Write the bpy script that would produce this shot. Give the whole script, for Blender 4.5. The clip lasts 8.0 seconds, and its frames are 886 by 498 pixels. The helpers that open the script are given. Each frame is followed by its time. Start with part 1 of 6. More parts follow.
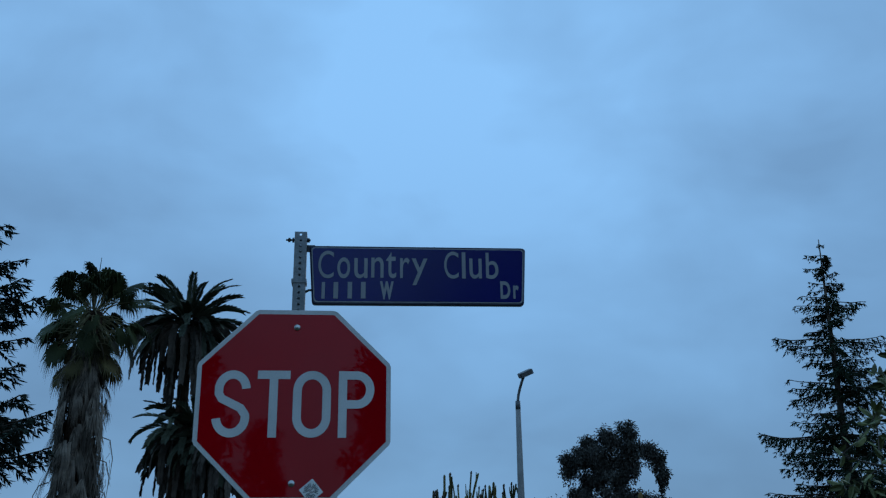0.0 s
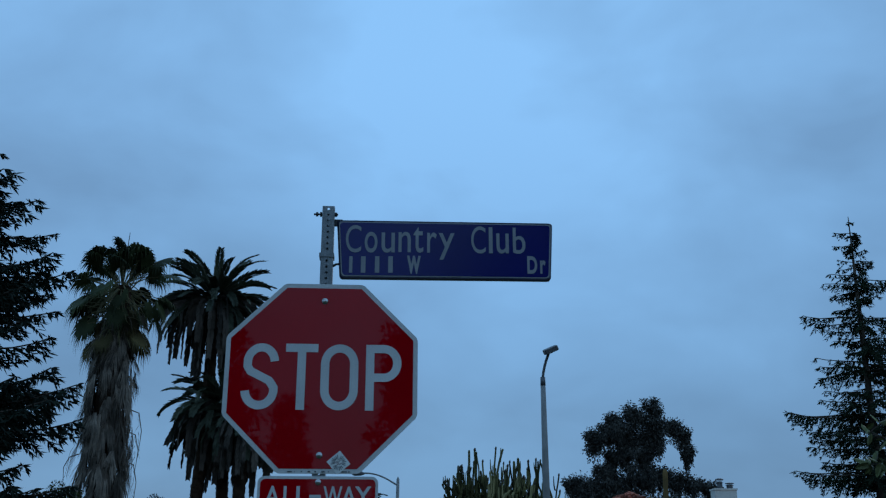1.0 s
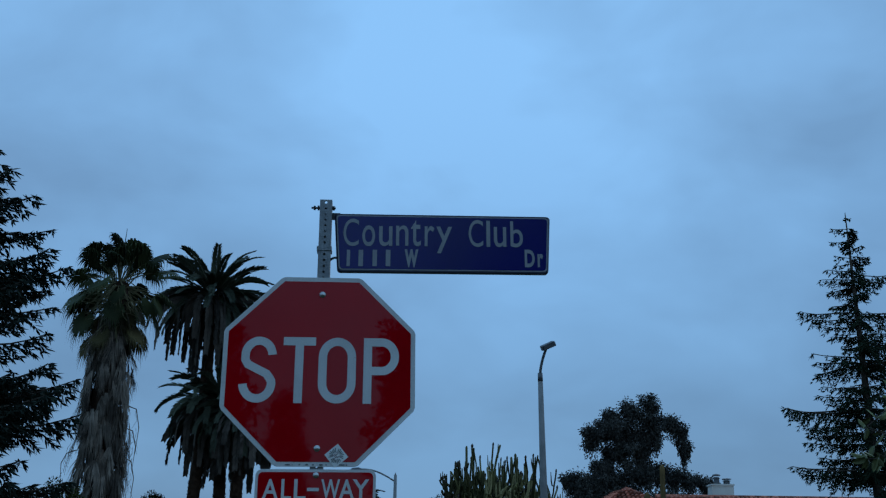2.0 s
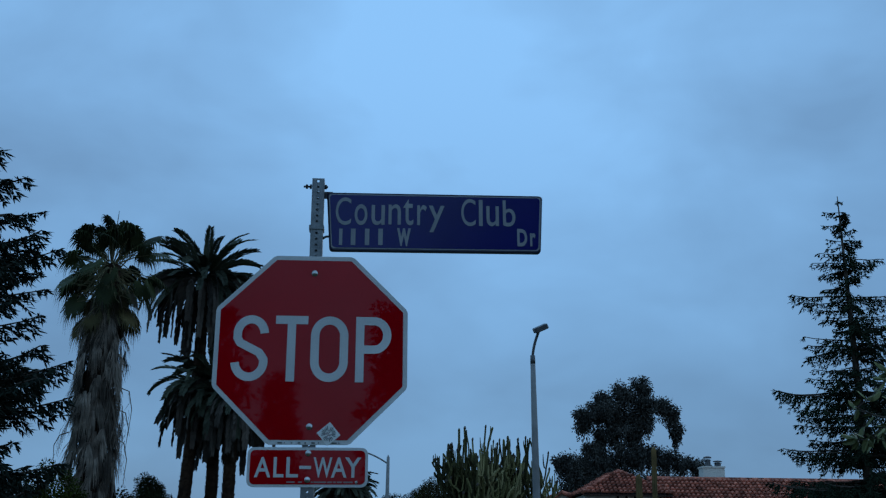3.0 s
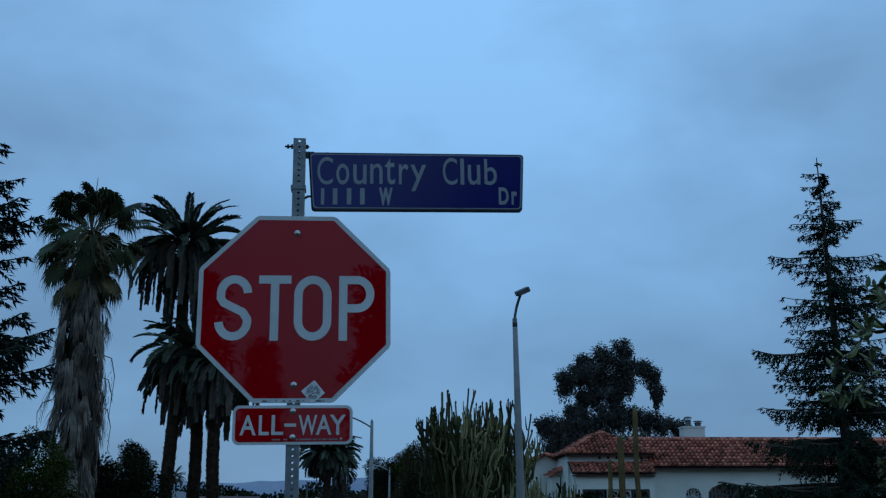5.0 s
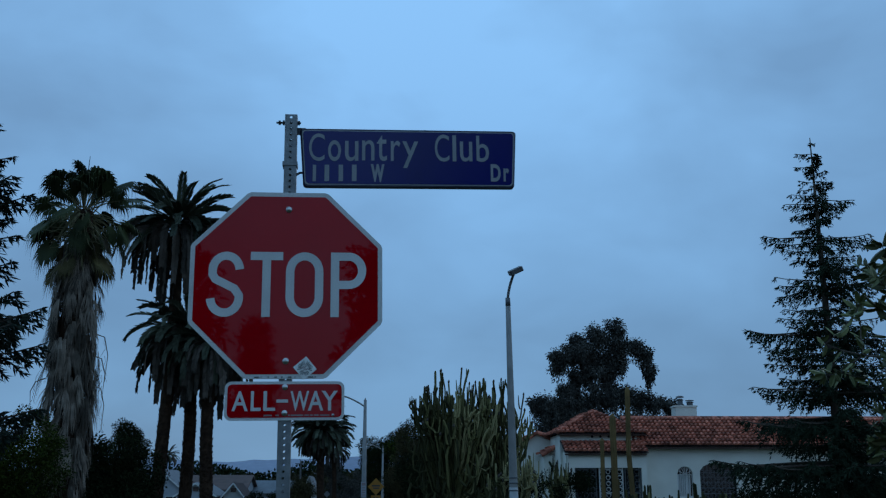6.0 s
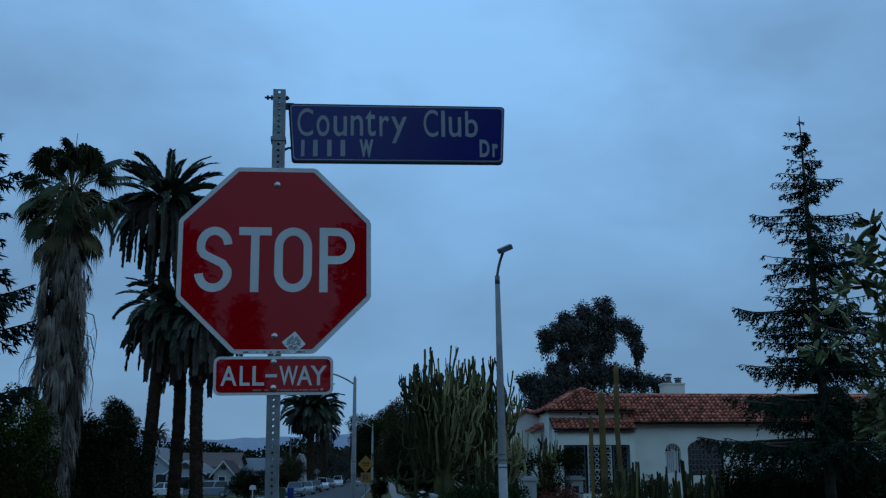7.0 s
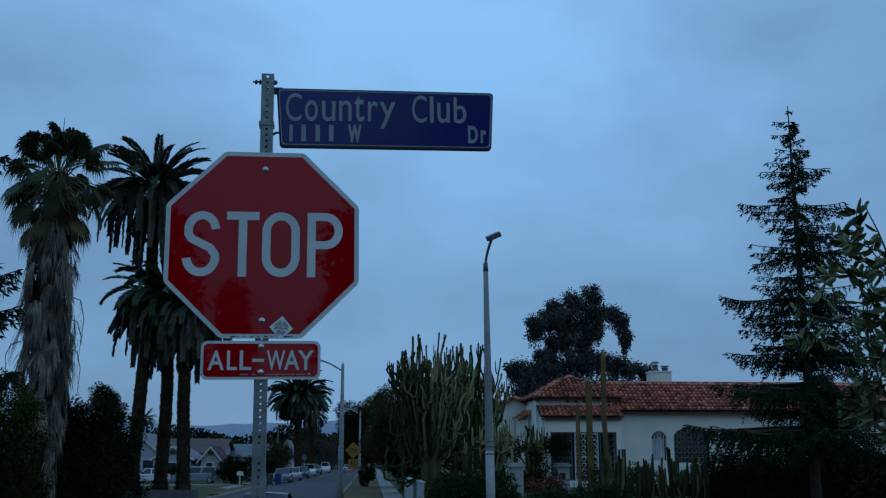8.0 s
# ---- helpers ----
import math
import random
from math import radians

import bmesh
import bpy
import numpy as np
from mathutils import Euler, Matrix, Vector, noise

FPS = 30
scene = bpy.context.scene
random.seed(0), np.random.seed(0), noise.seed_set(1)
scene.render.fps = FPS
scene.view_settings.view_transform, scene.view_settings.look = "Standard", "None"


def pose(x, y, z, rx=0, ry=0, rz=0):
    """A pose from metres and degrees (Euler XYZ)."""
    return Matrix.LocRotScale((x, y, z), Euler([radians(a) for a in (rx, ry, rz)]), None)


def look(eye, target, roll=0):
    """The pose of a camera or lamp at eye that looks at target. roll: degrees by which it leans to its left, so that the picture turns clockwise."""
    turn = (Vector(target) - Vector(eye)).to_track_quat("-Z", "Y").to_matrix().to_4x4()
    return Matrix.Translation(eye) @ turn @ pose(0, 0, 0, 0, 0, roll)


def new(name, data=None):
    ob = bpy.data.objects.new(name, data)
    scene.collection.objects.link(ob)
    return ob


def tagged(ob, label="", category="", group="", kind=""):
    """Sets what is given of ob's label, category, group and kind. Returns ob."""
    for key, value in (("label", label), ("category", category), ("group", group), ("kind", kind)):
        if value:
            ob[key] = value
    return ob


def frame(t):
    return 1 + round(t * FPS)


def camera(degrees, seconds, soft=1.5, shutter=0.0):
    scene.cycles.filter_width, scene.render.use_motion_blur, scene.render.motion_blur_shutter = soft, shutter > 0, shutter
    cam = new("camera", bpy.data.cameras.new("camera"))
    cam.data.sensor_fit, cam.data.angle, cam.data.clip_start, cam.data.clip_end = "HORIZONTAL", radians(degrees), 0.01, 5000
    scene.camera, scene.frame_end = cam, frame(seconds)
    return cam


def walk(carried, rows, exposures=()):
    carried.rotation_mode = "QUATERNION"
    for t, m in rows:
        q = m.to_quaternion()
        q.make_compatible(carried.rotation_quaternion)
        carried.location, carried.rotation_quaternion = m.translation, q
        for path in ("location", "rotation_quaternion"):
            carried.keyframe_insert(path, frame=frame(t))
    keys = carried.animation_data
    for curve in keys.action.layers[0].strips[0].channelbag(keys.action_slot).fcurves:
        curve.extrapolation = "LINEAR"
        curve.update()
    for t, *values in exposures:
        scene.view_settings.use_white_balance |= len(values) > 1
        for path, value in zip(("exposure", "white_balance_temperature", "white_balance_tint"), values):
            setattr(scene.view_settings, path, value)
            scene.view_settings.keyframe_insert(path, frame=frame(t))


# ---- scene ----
cam = camera(47.8, 8.0, soft=1.25)
PATH = [
    (0, (-0.237, 0.101, 2.522), (-0.163, 1.985, 3.19), 0.1),
    (0.5, (-0.244, 0.096, 2.516), (-0.215, 1.991, 3.157), 0.5),
    (1, (-0.244, 0.097, 2.513), (-0.22, 1.998, 3.136), 0.8),
    (2.5, (-0.245, 0.1, 2.493), (-0.211, 2.005, 3.101), 0.7),
    (3, (-0.242, 0.106, 2.485), (-0.198, 2.018, 3.069), 0.7),
    (3.5, (-0.241, 0.096, 2.476), (-0.185, 2.013, 3.04), 0.3),
    (4, (-0.245, 0.093, 2.468), (-0.177, 2.015, 3.017), 0.5),
    (4.5, (-0.245, 0.094, 2.46), (-0.172, 2.02, 2.994), 0.1),
    (6, (-0.237, 0.097, 2.442), (-0.142, 2.037, 2.92), -0.1),
    (6.5, (-0.234, 0.095, 2.432), (-0.13, 2.04, 2.889), -0.1),
    (7, (-0.233, 0.096, 2.429), (-0.117, 2.045, 2.865), -0.2),
    (7.5, (-0.23, 0.091, 2.427), (-0.101, 2.042, 2.849), -0.0),
    (8, (-0.23, 0.089, 2.421), (-0.091, 2.041, 2.832), 0.0),
]
walk(cam, [(t, look(eye, target, roll)) for t, eye, target, roll in PATH])

# ---- light ----
world = bpy.data.worlds.new("overcast_dusk")
scene.world = world
world.use_nodes = True
wn, wl = world.node_tree.nodes, world.node_tree.links
wn.clear()


def wnode(kind, **sets):
    n = wn.new(kind)
    for k, v in sets.items():
        n.inputs[k].default_value = v
    return n


SUN_ELEVATION, SUN_TURN = 24.0, 150.0
sky = wnode("ShaderNodeTexSky")
sky.sky_type, sky.sun_disc = "NISHITA", False
sky.sun_elevation, sky.sun_rotation = radians(SUN_ELEVATION), radians(SUN_TURN)
coord = wnode("ShaderNodeTexCoord")
stretch = wnode("ShaderNodeMapping")
stretch.inputs["Scale"].default_value = (1.0, 1.0, 1.7)
stretch.inputs["Location"].default_value = (2.3, 0.4, 0.8)
wl.new(coord.outputs["Generated"], stretch.inputs["Vector"])
big = wnode("ShaderNodeTexNoise", Scale=1.45, Detail=2.0, Roughness=0.45, Distortion=0.3)
fine = wnode("ShaderNodeTexNoise", Scale=5.5, Detail=5.0, Roughness=0.5, Distortion=0.4)
for n in (big, fine):
    wl.new(stretch.outputs["Vector"], n.inputs["Vector"])
blend = wnode("ShaderNodeMix")
blend.inputs["Factor"].default_value = 0.33
wl.new(big.outputs["Fac"], blend.inputs["A"])
wl.new(fine.outputs["Fac"], blend.inputs["B"])
clouds = wnode("ShaderNodeValToRGB")
clouds.color_ramp.elements[0].position, clouds.color_ramp.elements[1].position = 0.375, 0.605
clouds.color_ramp.elements[0].color = (0.168, 0.338, 0.585, 1)
clouds.color_ramp.elements[1].color = (0.256, 0.537, 0.925, 1)
# low flat streaks of thinner and thicker cloud
flatten = wnode("ShaderNodeMapping")
flatten.inputs["Scale"].default_value = (1.0, 1.0, 1.9)
wl.new(coord.outputs["Generated"], flatten.inputs["Vector"])
streaks = wnode("ShaderNodeTexNoise", Scale=5.0, Detail=3.0, Roughness=0.5, Distortion=0.25)
wl.new(flatten.outputs["Vector"], streaks.inputs["Vector"])
mixed = wnode("ShaderNodeMix")
mixed.inputs["Factor"].default_value = 0.27
wl.new(blend.outputs["Result"], mixed.inputs["A"])
wl.new(streaks.outputs["Fac"], mixed.inputs["B"])
wl.new(mixed.outputs["Result"], clouds.inputs["Fac"])
# the cloud layer thickens towards the horizon
split = wnode("ShaderNodeSeparateXYZ")
wl.new(coord.outputs["Generated"], split.inputs["Vector"])
rise = wnode("ShaderNodeMapRange")
rise.interpolation_type = "SMOOTHSTEP"
rise.inputs["From Min"].default_value, rise.inputs["From Max"].default_value = 0.0, 0.5
rise.inputs["To Min"].default_value, rise.inputs["To Max"].default_value = 0.63, 1.12
wl.new(split.outputs["Z"], rise.inputs["Value"])
thick = wnode("ShaderNodeVectorMath")
thick.operation = "SCALE"
wl.new(clouds.outputs["Color"], thick.inputs[0])
wl.new(rise.outputs["Result"], thick.inputs["Scale"])
faint = wnode("ShaderNodeVectorMath")
faint.operation = "SCALE"
faint.inputs["Scale"].default_value = 0.06
wl.new(sky.outputs["Color"], faint.inputs[0])
cover = wnode("ShaderNodeMix")
cover.data_type = "RGBA"
cover.inputs["Factor"].default_value = 0.9
wl.new(faint.outputs["Vector"], cover.inputs[6])
wl.new(thick.outputs["Vector"], cover.inputs[7])
back = wnode("ShaderNodeBackground", Strength=1.0)
wl.new(cover.outputs[2], back.inputs["Color"])
out = wnode("ShaderNodeOutputWorld")
wl.new(back.outputs["Background"], out.inputs["Surface"])

sun = new("sun", bpy.data.lights.new("sun", "SUN"))
sun.data.energy, sun.data.angle, sun.data.color = 0.2, radians(40), (1.0, 0.93, 0.86)
sun.matrix_world = pose(0, 0, 60, 90 - SUN_ELEVATION, 0, SUN_TURN)


# ---- materials ----
def material(name, colour, rough=0.7, second=None, scale=6.0, fine_scale=60.0, bump=0.15, metal=0.0,
             spec=0.5, vary=0.0, island=0.0, coat=0.0, amount=0.5):
    """A surface with blotches and grain; vary: spread of brightness between objects, island: between loose pieces."""
    m = bpy.data.materials.new(name)
    m.use_nodes = True
    nt = m.node_tree
    b = nt.nodes["Principled BSDF"]
    b.inputs["Roughness"].default_value = rough
    b.inputs["Metallic"].default_value = metal
    b.inputs["Specular IOR Level"].default_value = spec
    b.inputs["Coat Weight"].default_value = coat
    b.inputs["Coat Roughness"].default_value = 0.08
    tc = nt.nodes.new("ShaderNodeTexCoord")
    n1 = nt.nodes.new("ShaderNodeTexNoise")
    n1.inputs["Scale"].default_value, n1.inputs["Detail"].default_value = scale, 4.0
    n2 = nt.nodes.new("ShaderNodeTexNoise")
    n2.inputs["Scale"].default_value, n2.inputs["Detail"].default_value = fine_scale, 3.0
    for n in (n1, n2):
        nt.links.new(tc.outputs["Object"], n.inputs["Vector"])
    second = second or tuple(c * 0.6 for c in colour)
    ramp = nt.nodes.new("ShaderNodeValToRGB")
    ramp.color_ramp.elements[0].position, ramp.color_ramp.elements[1].position = 0.5 - amount / 2, 0.5 + amount / 2
    ramp.color_ramp.elements[0].color, ramp.color_ramp.elements[1].color = (*second, 1), (*colour, 1)
    nt.links.new(n1.outputs["Fac"], ramp.inputs["Fac"])
    grain = nt.nodes.new("ShaderNodeMapRange")
    grain.inputs["To Min"].default_value, grain.inputs["To Max"].default_value = 0.78, 1.22
    nt.links.new(n2.outputs["Fac"], grain.inputs["Value"])
    mul = nt.nodes.new("ShaderNodeVectorMath")
    mul.operation = "SCALE"
    nt.links.new(ramp.outputs["Color"], mul.inputs[0])
    nt.links.new(grain.outputs["Result"], mul.inputs["Scale"])
    colour_out = mul.outputs["Vector"]
    for spread, node, socket in ((vary, "ShaderNodeObjectInfo", "Random"), (island, "ShaderNodeNewGeometry", "Random Per Island")):
        if spread:
            src = nt.nodes.new(node)
            mr = nt.nodes.new("ShaderNodeMapRange")
            mr.inputs["To Min"].default_value, mr.inputs["To Max"].default_value = 1 - spread, 1 + spread
            nt.links.new(src.outputs[socket], mr.inputs["Value"])
            m2 = nt.nodes.new("ShaderNodeVectorMath")
            m2.operation = "SCALE"
            nt.links.new(colour_out, m2.inputs[0])
            nt.links.new(mr.outputs["Result"], m2.inputs["Scale"])
            colour_out = m2.outputs["Vector"]
    nt.links.new(colour_out, b.inputs["Base Color"])
    if bump:
        bm_ = nt.nodes.new("ShaderNodeBump")
        bm_.inputs["Strength"].default_value, bm_.inputs["Distance"].default_value = bump, 0.02
        nt.links.new(n2.outputs["Fac"], bm_.inputs["Height"])
        nt.links.new(bm_.outputs["Normal"], b.inputs["Normal"])
    return m


RED = material("red_sheeting", (0.40, 0.001, 0.006), 0.02, (0.33, 0.0008, 0.004), 3.0, 400, 0.0, spec=0.27)
WHITE = material("white_sheeting", (0.62, 0.62, 0.6), 0.4, (0.5, 0.5, 0.48), 5.0, 200, 0.0)
WHITE_WORN = material("weathered_white_legend", (0.27, 0.28, 0.29), 0.45, (0.2, 0.21, 0.22), 9.0, 200, 0.0)
BLUE = material("blue_porcelain", (0.003, 0.006, 0.12), 0.2, (0.002, 0.004, 0.09), 3.0, 300, 0.0, spec=0.35)
BLUE_EDGE = material("dark_blue_edge", (0.012, 0.016, 0.05), 0.35, None, 9.0, 300, 0.02)
GALVANISED = material("galvanised_steel", (0.25, 0.265, 0.27), 0.5, (0.15, 0.16, 0.165), 25.0, 160, 0.05, metal=0.55)
BOLT = material("bright_bolt", (0.6, 0.6, 0.58), 0.3, (0.35, 0.33, 0.3), 80.0, 300, 0.05, metal=0.9)
DARK_STEEL = material("dark_steel", (0.05, 0.052, 0.055), 0.5, None, 30, 200, 0.05, metal=0.4)
STICKER = material("sticker_paper", (0.78, 0.78, 0.75), 0.6, (0.65, 0.65, 0.62), 40, 300, 0.0)
INK = material("dark_ink", (0.03, 0.035, 0.045), 0.6, None, 60, 300, 0.0)
SMALL_PRINT = material("small_print", (0.3, 0.22, 0.22), 0.5, None, 60, 300, 0.0)
PETIOLE = material("fan_frond_stalk", (0.2, 0.175, 0.085), 0.7, (0.1, 0.085, 0.045), 4.0, 40, 0.1, spec=0.15)
CONCRETE_POLE = material("concrete_pole", (0.26, 0.25, 0.235), 0.8, (0.17, 0.165, 0.155), 3.0, 90, 0.2)
LAMP_METAL = material("grey_lamp_metal", (0.12, 0.125, 0.13), 0.5, None, 8, 90, 0.05, metal=0.3)
LENS = material("lamp_lens", (0.35, 0.36, 0.36), 0.25, None, 20, 90, 0.0)
ASPHALT = material("asphalt", (0.075, 0.077, 0.08), 0.85, (0.05, 0.051, 0.053), 0.35, 40, 0.3, spec=0.12)
CONCRETE = material("pavement_concrete", (0.25, 0.24, 0.225), 0.9, (0.16, 0.155, 0.145), 0.8, 30, 0.2, vary=0.12, spec=0.2)
LAWN = material("dry_lawn", (0.13, 0.098, 0.045), 0.95, (0.07, 0.06, 0.028), 0.5, 25, 0.4, spec=0.08)
SOIL = material("ground_soil_grass", (0.075, 0.075, 0.035), 0.95, (0.045, 0.05, 0.022), 0.2, 12, 0.3, spec=0.12)
STUCCO = material("cream_stucco", (0.74, 0.71, 0.62), 0.9, (0.62, 0.59, 0.51), 0.8, 45, 0.25)
WHITE_WALL = material("white_painted_wall", (0.4, 0.4, 0.38), 0.85, (0.28, 0.28, 0.26), 0.7, 40, 0.15)
GREY_WALL = material("grey_clapboard", (0.34, 0.36, 0.38), 0.8, (0.27, 0.29, 0.31), 0.7, 40, 0.15)
TILE = material("terracotta_tile", (0.52, 0.175, 0.108), 0.9, (0.27, 0.082, 0.054), 1.3, 25, 0.3, island=0.55, spec=0.2)
TILE_BED = material("roof_bed", (0.03, 0.014, 0.012), 0.95, None, 3, 30, 0.2)
SHINGLE = material("brown_shingle", (0.12, 0.072, 0.058), 0.9, (0.07, 0.045, 0.038), 1.5, 30, 0.3)
SHINGLE_GREY = material("grey_shingle", (0.17, 0.18, 0.19), 0.9, (0.12, 0.125, 0.13), 1.5, 30, 0.3)
GLASS = material("window_glass", (0.012, 0.014, 0.016), 0.08, (0.008, 0.009, 0.011), 2, 30, 0.0, spec=0.5)
# near-black stands in for the shade inside porch and niche
DARK_ROOM = material("dark_interior", (0.02, 0.019, 0.018), 0.9, None, 2, 30, 0.0)
GRILLE = material("pale_iron_grille", (0.58, 0.57, 0.54), 0.6, (0.45, 0.44, 0.42), 6, 60, 0.05)
DARK_IRON = material("dark_iron", (0.03, 0.03, 0.032), 0.6, None, 6, 60, 0.05)
TRIM = material("white_trim", (0.62, 0.62, 0.6), 0.6, (0.5, 0.5, 0.48), 3, 60, 0.05)
BARK = material("grey_brown_bark", (0.11, 0.085, 0.065), 0.95, (0.05, 0.04, 0.032), 3.0, 18, 0.8, spec=0.12)
PALM_BARK = material("palm_trunk_bark", (0.058, 0.033, 0.02), 0.95, (0.018, 0.011, 0.008), 2.5, 14, 0.9, spec=0.06)
THATCH = material("dead_frond_thatch", (0.22, 0.175, 0.135), 0.95, (0.08, 0.064, 0.05), 2.4, 30, 0.3, island=0.65, spec=0.1)
FAN_GREEN = material("fan_frond_green", (0.05, 0.057, 0.021), 0.7, (0.022, 0.028, 0.011), 1.2, 20, 0.1, island=0.55, spec=0.1)
FAN_BROWN = material("fan_frond_dying", (0.1, 0.078, 0.03), 0.85, (0.04, 0.032, 0.015), 1.5, 20, 0.1, island=0.5, spec=0.08)
DATE_GREEN = material("date_frond_green", (0.08, 0.088, 0.056), 0.6, (0.036, 0.042, 0.028), 0.8, 20, 0.1, island=0.5, spec=0.12)
DATE_DEAD = material("date_frond_dead", (0.1, 0.08, 0.064), 0.9, (0.04, 0.033, 0.026), 0.8, 20, 0.1, island=0.55, spec=0.08)
NEEDLE = material("conifer_needles", (0.027, 0.04, 0.022), 0.85, (0.011, 0.018, 0.011), 1.0, 20, 0.1, island=0.5, spec=0.06)
CEDAR = material("cedar_needles", (0.02, 0.03, 0.02), 0.8, (0.01, 0.016, 0.012), 1.0, 20, 0.1, island=0.4, spec=0.12)
LEAF_DARK = material("dark_foliage", (0.019, 0.026, 0.01), 0.9, (0.008, 0.011, 0.005), 0.5, 15, 0.1, island=0.5, spec=0.03)
LEAF_MID = material("green_foliage", (0.046, 0.06, 0.009), 0.85, (0.015, 0.021, 0.004), 0.7, 15, 0.1, island=0.6, spec=0.05)
LEAF_BROWN = material("brownish_foliage", (0.07, 0.056, 0.024), 0.8, (0.028, 0.024, 0.012), 0.5, 15, 0.1, island=0.55, spec=0.06)
LEAF_NEAR = material("leathery_leaf", (0.125, 0.125, 0.045), 0.5, (0.06, 0.07, 0.028), 9.0, 60, 0.1, vary=0.45, island=0.3, spec=0.2)
LEAF_OLD = material("yellowing_leaf", (0.17, 0.15, 0.04), 0.5, (0.1, 0.085, 0.03), 9.0, 60, 0.1, vary=0.3)
LEAF_DUSKY = material("dusky_foliage", (0.085, 0.079, 0.066), 0.85, (0.034, 0.034, 0.03), 0.5, 15, 0.1, island=0.6, spec=0.08)
# darker cactus tone; puts shade into the colour of rear and low arms
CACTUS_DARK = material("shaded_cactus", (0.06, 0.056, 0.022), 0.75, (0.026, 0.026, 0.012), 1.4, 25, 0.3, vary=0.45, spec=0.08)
CACTUS_TAN = material("yellowed_cactus", (0.2, 0.125, 0.05), 0.75, (0.1, 0.068, 0.03), 1.2, 25, 0.3, vary=0.2, spec=0.08)
PALE_SLEEVE = material("pale_pole_paint", (0.36, 0.36, 0.35), 0.7, (0.25, 0.25, 0.24), 3.0, 60, 0.1)
JUNIPER = material("juniper_green", (0.036, 0.06, 0.02), 0.8, (0.014, 0.026, 0.01), 1.0, 20, 0.1, island=0.5, spec=0.06)
CACTUS = material("cactus_green", (0.17, 0.15, 0.058), 0.7, (0.068, 0.064, 0.028), 1.4, 25, 0.3, vary=0.55, spec=0.1)
CACTUS_PALE = material("pale_cactus", (0.33, 0.28, 0.13), 0.65, (0.19, 0.165, 0.08), 1.2, 25, 0.3, vary=0.25, spec=0.12)
RUBBER = material("tyre_rubber", (0.018, 0.018, 0.019), 0.85, None, 20, 90, 0.1)
RIM = material("wheel_rim", (0.4, 0.41, 0.42), 0.35, None, 20, 90, 0.0, metal=0.7)
RED_LIGHT = material("tail_lamp", (0.2, 0.01, 0.01), 0.2, None, 20, 90, 0.0)
HEAD_LIGHT = material("head_lamp", (0.5, 0.5, 0.5), 0.15, None, 20, 90, 0.0)
YELLOW = material("yellow_sheeting", (0.34, 0.14, 0.004), 0.5, (0.26, 0.105, 0.003), 4, 90, 0.0)
# distance haze is put into this pale blue hill colour
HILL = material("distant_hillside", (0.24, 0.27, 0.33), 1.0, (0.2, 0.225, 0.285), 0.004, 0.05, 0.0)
BIN_BLUE = material("blue_bin_plastic", (0.01, 0.03, 0.22), 0.5, None, 4, 60, 0.05)
BIN_GREEN = material("green_bin_plastic", (0.03, 0.06, 0.03), 0.5, None, 4, 60, 0.05)
WOOD = material("weathered_wood", (0.12, 0.11, 0.105), 0.85, (0.07, 0.066, 0.062), 2.0, 40, 0.3, vary=0.2)
FLOWER = material("rust_red_bromeliad", (0.2, 0.05, 0.03), 0.7, (0.1, 0.03, 0.02), 4, 40, 0.1, island=0.4, spec=0.12)


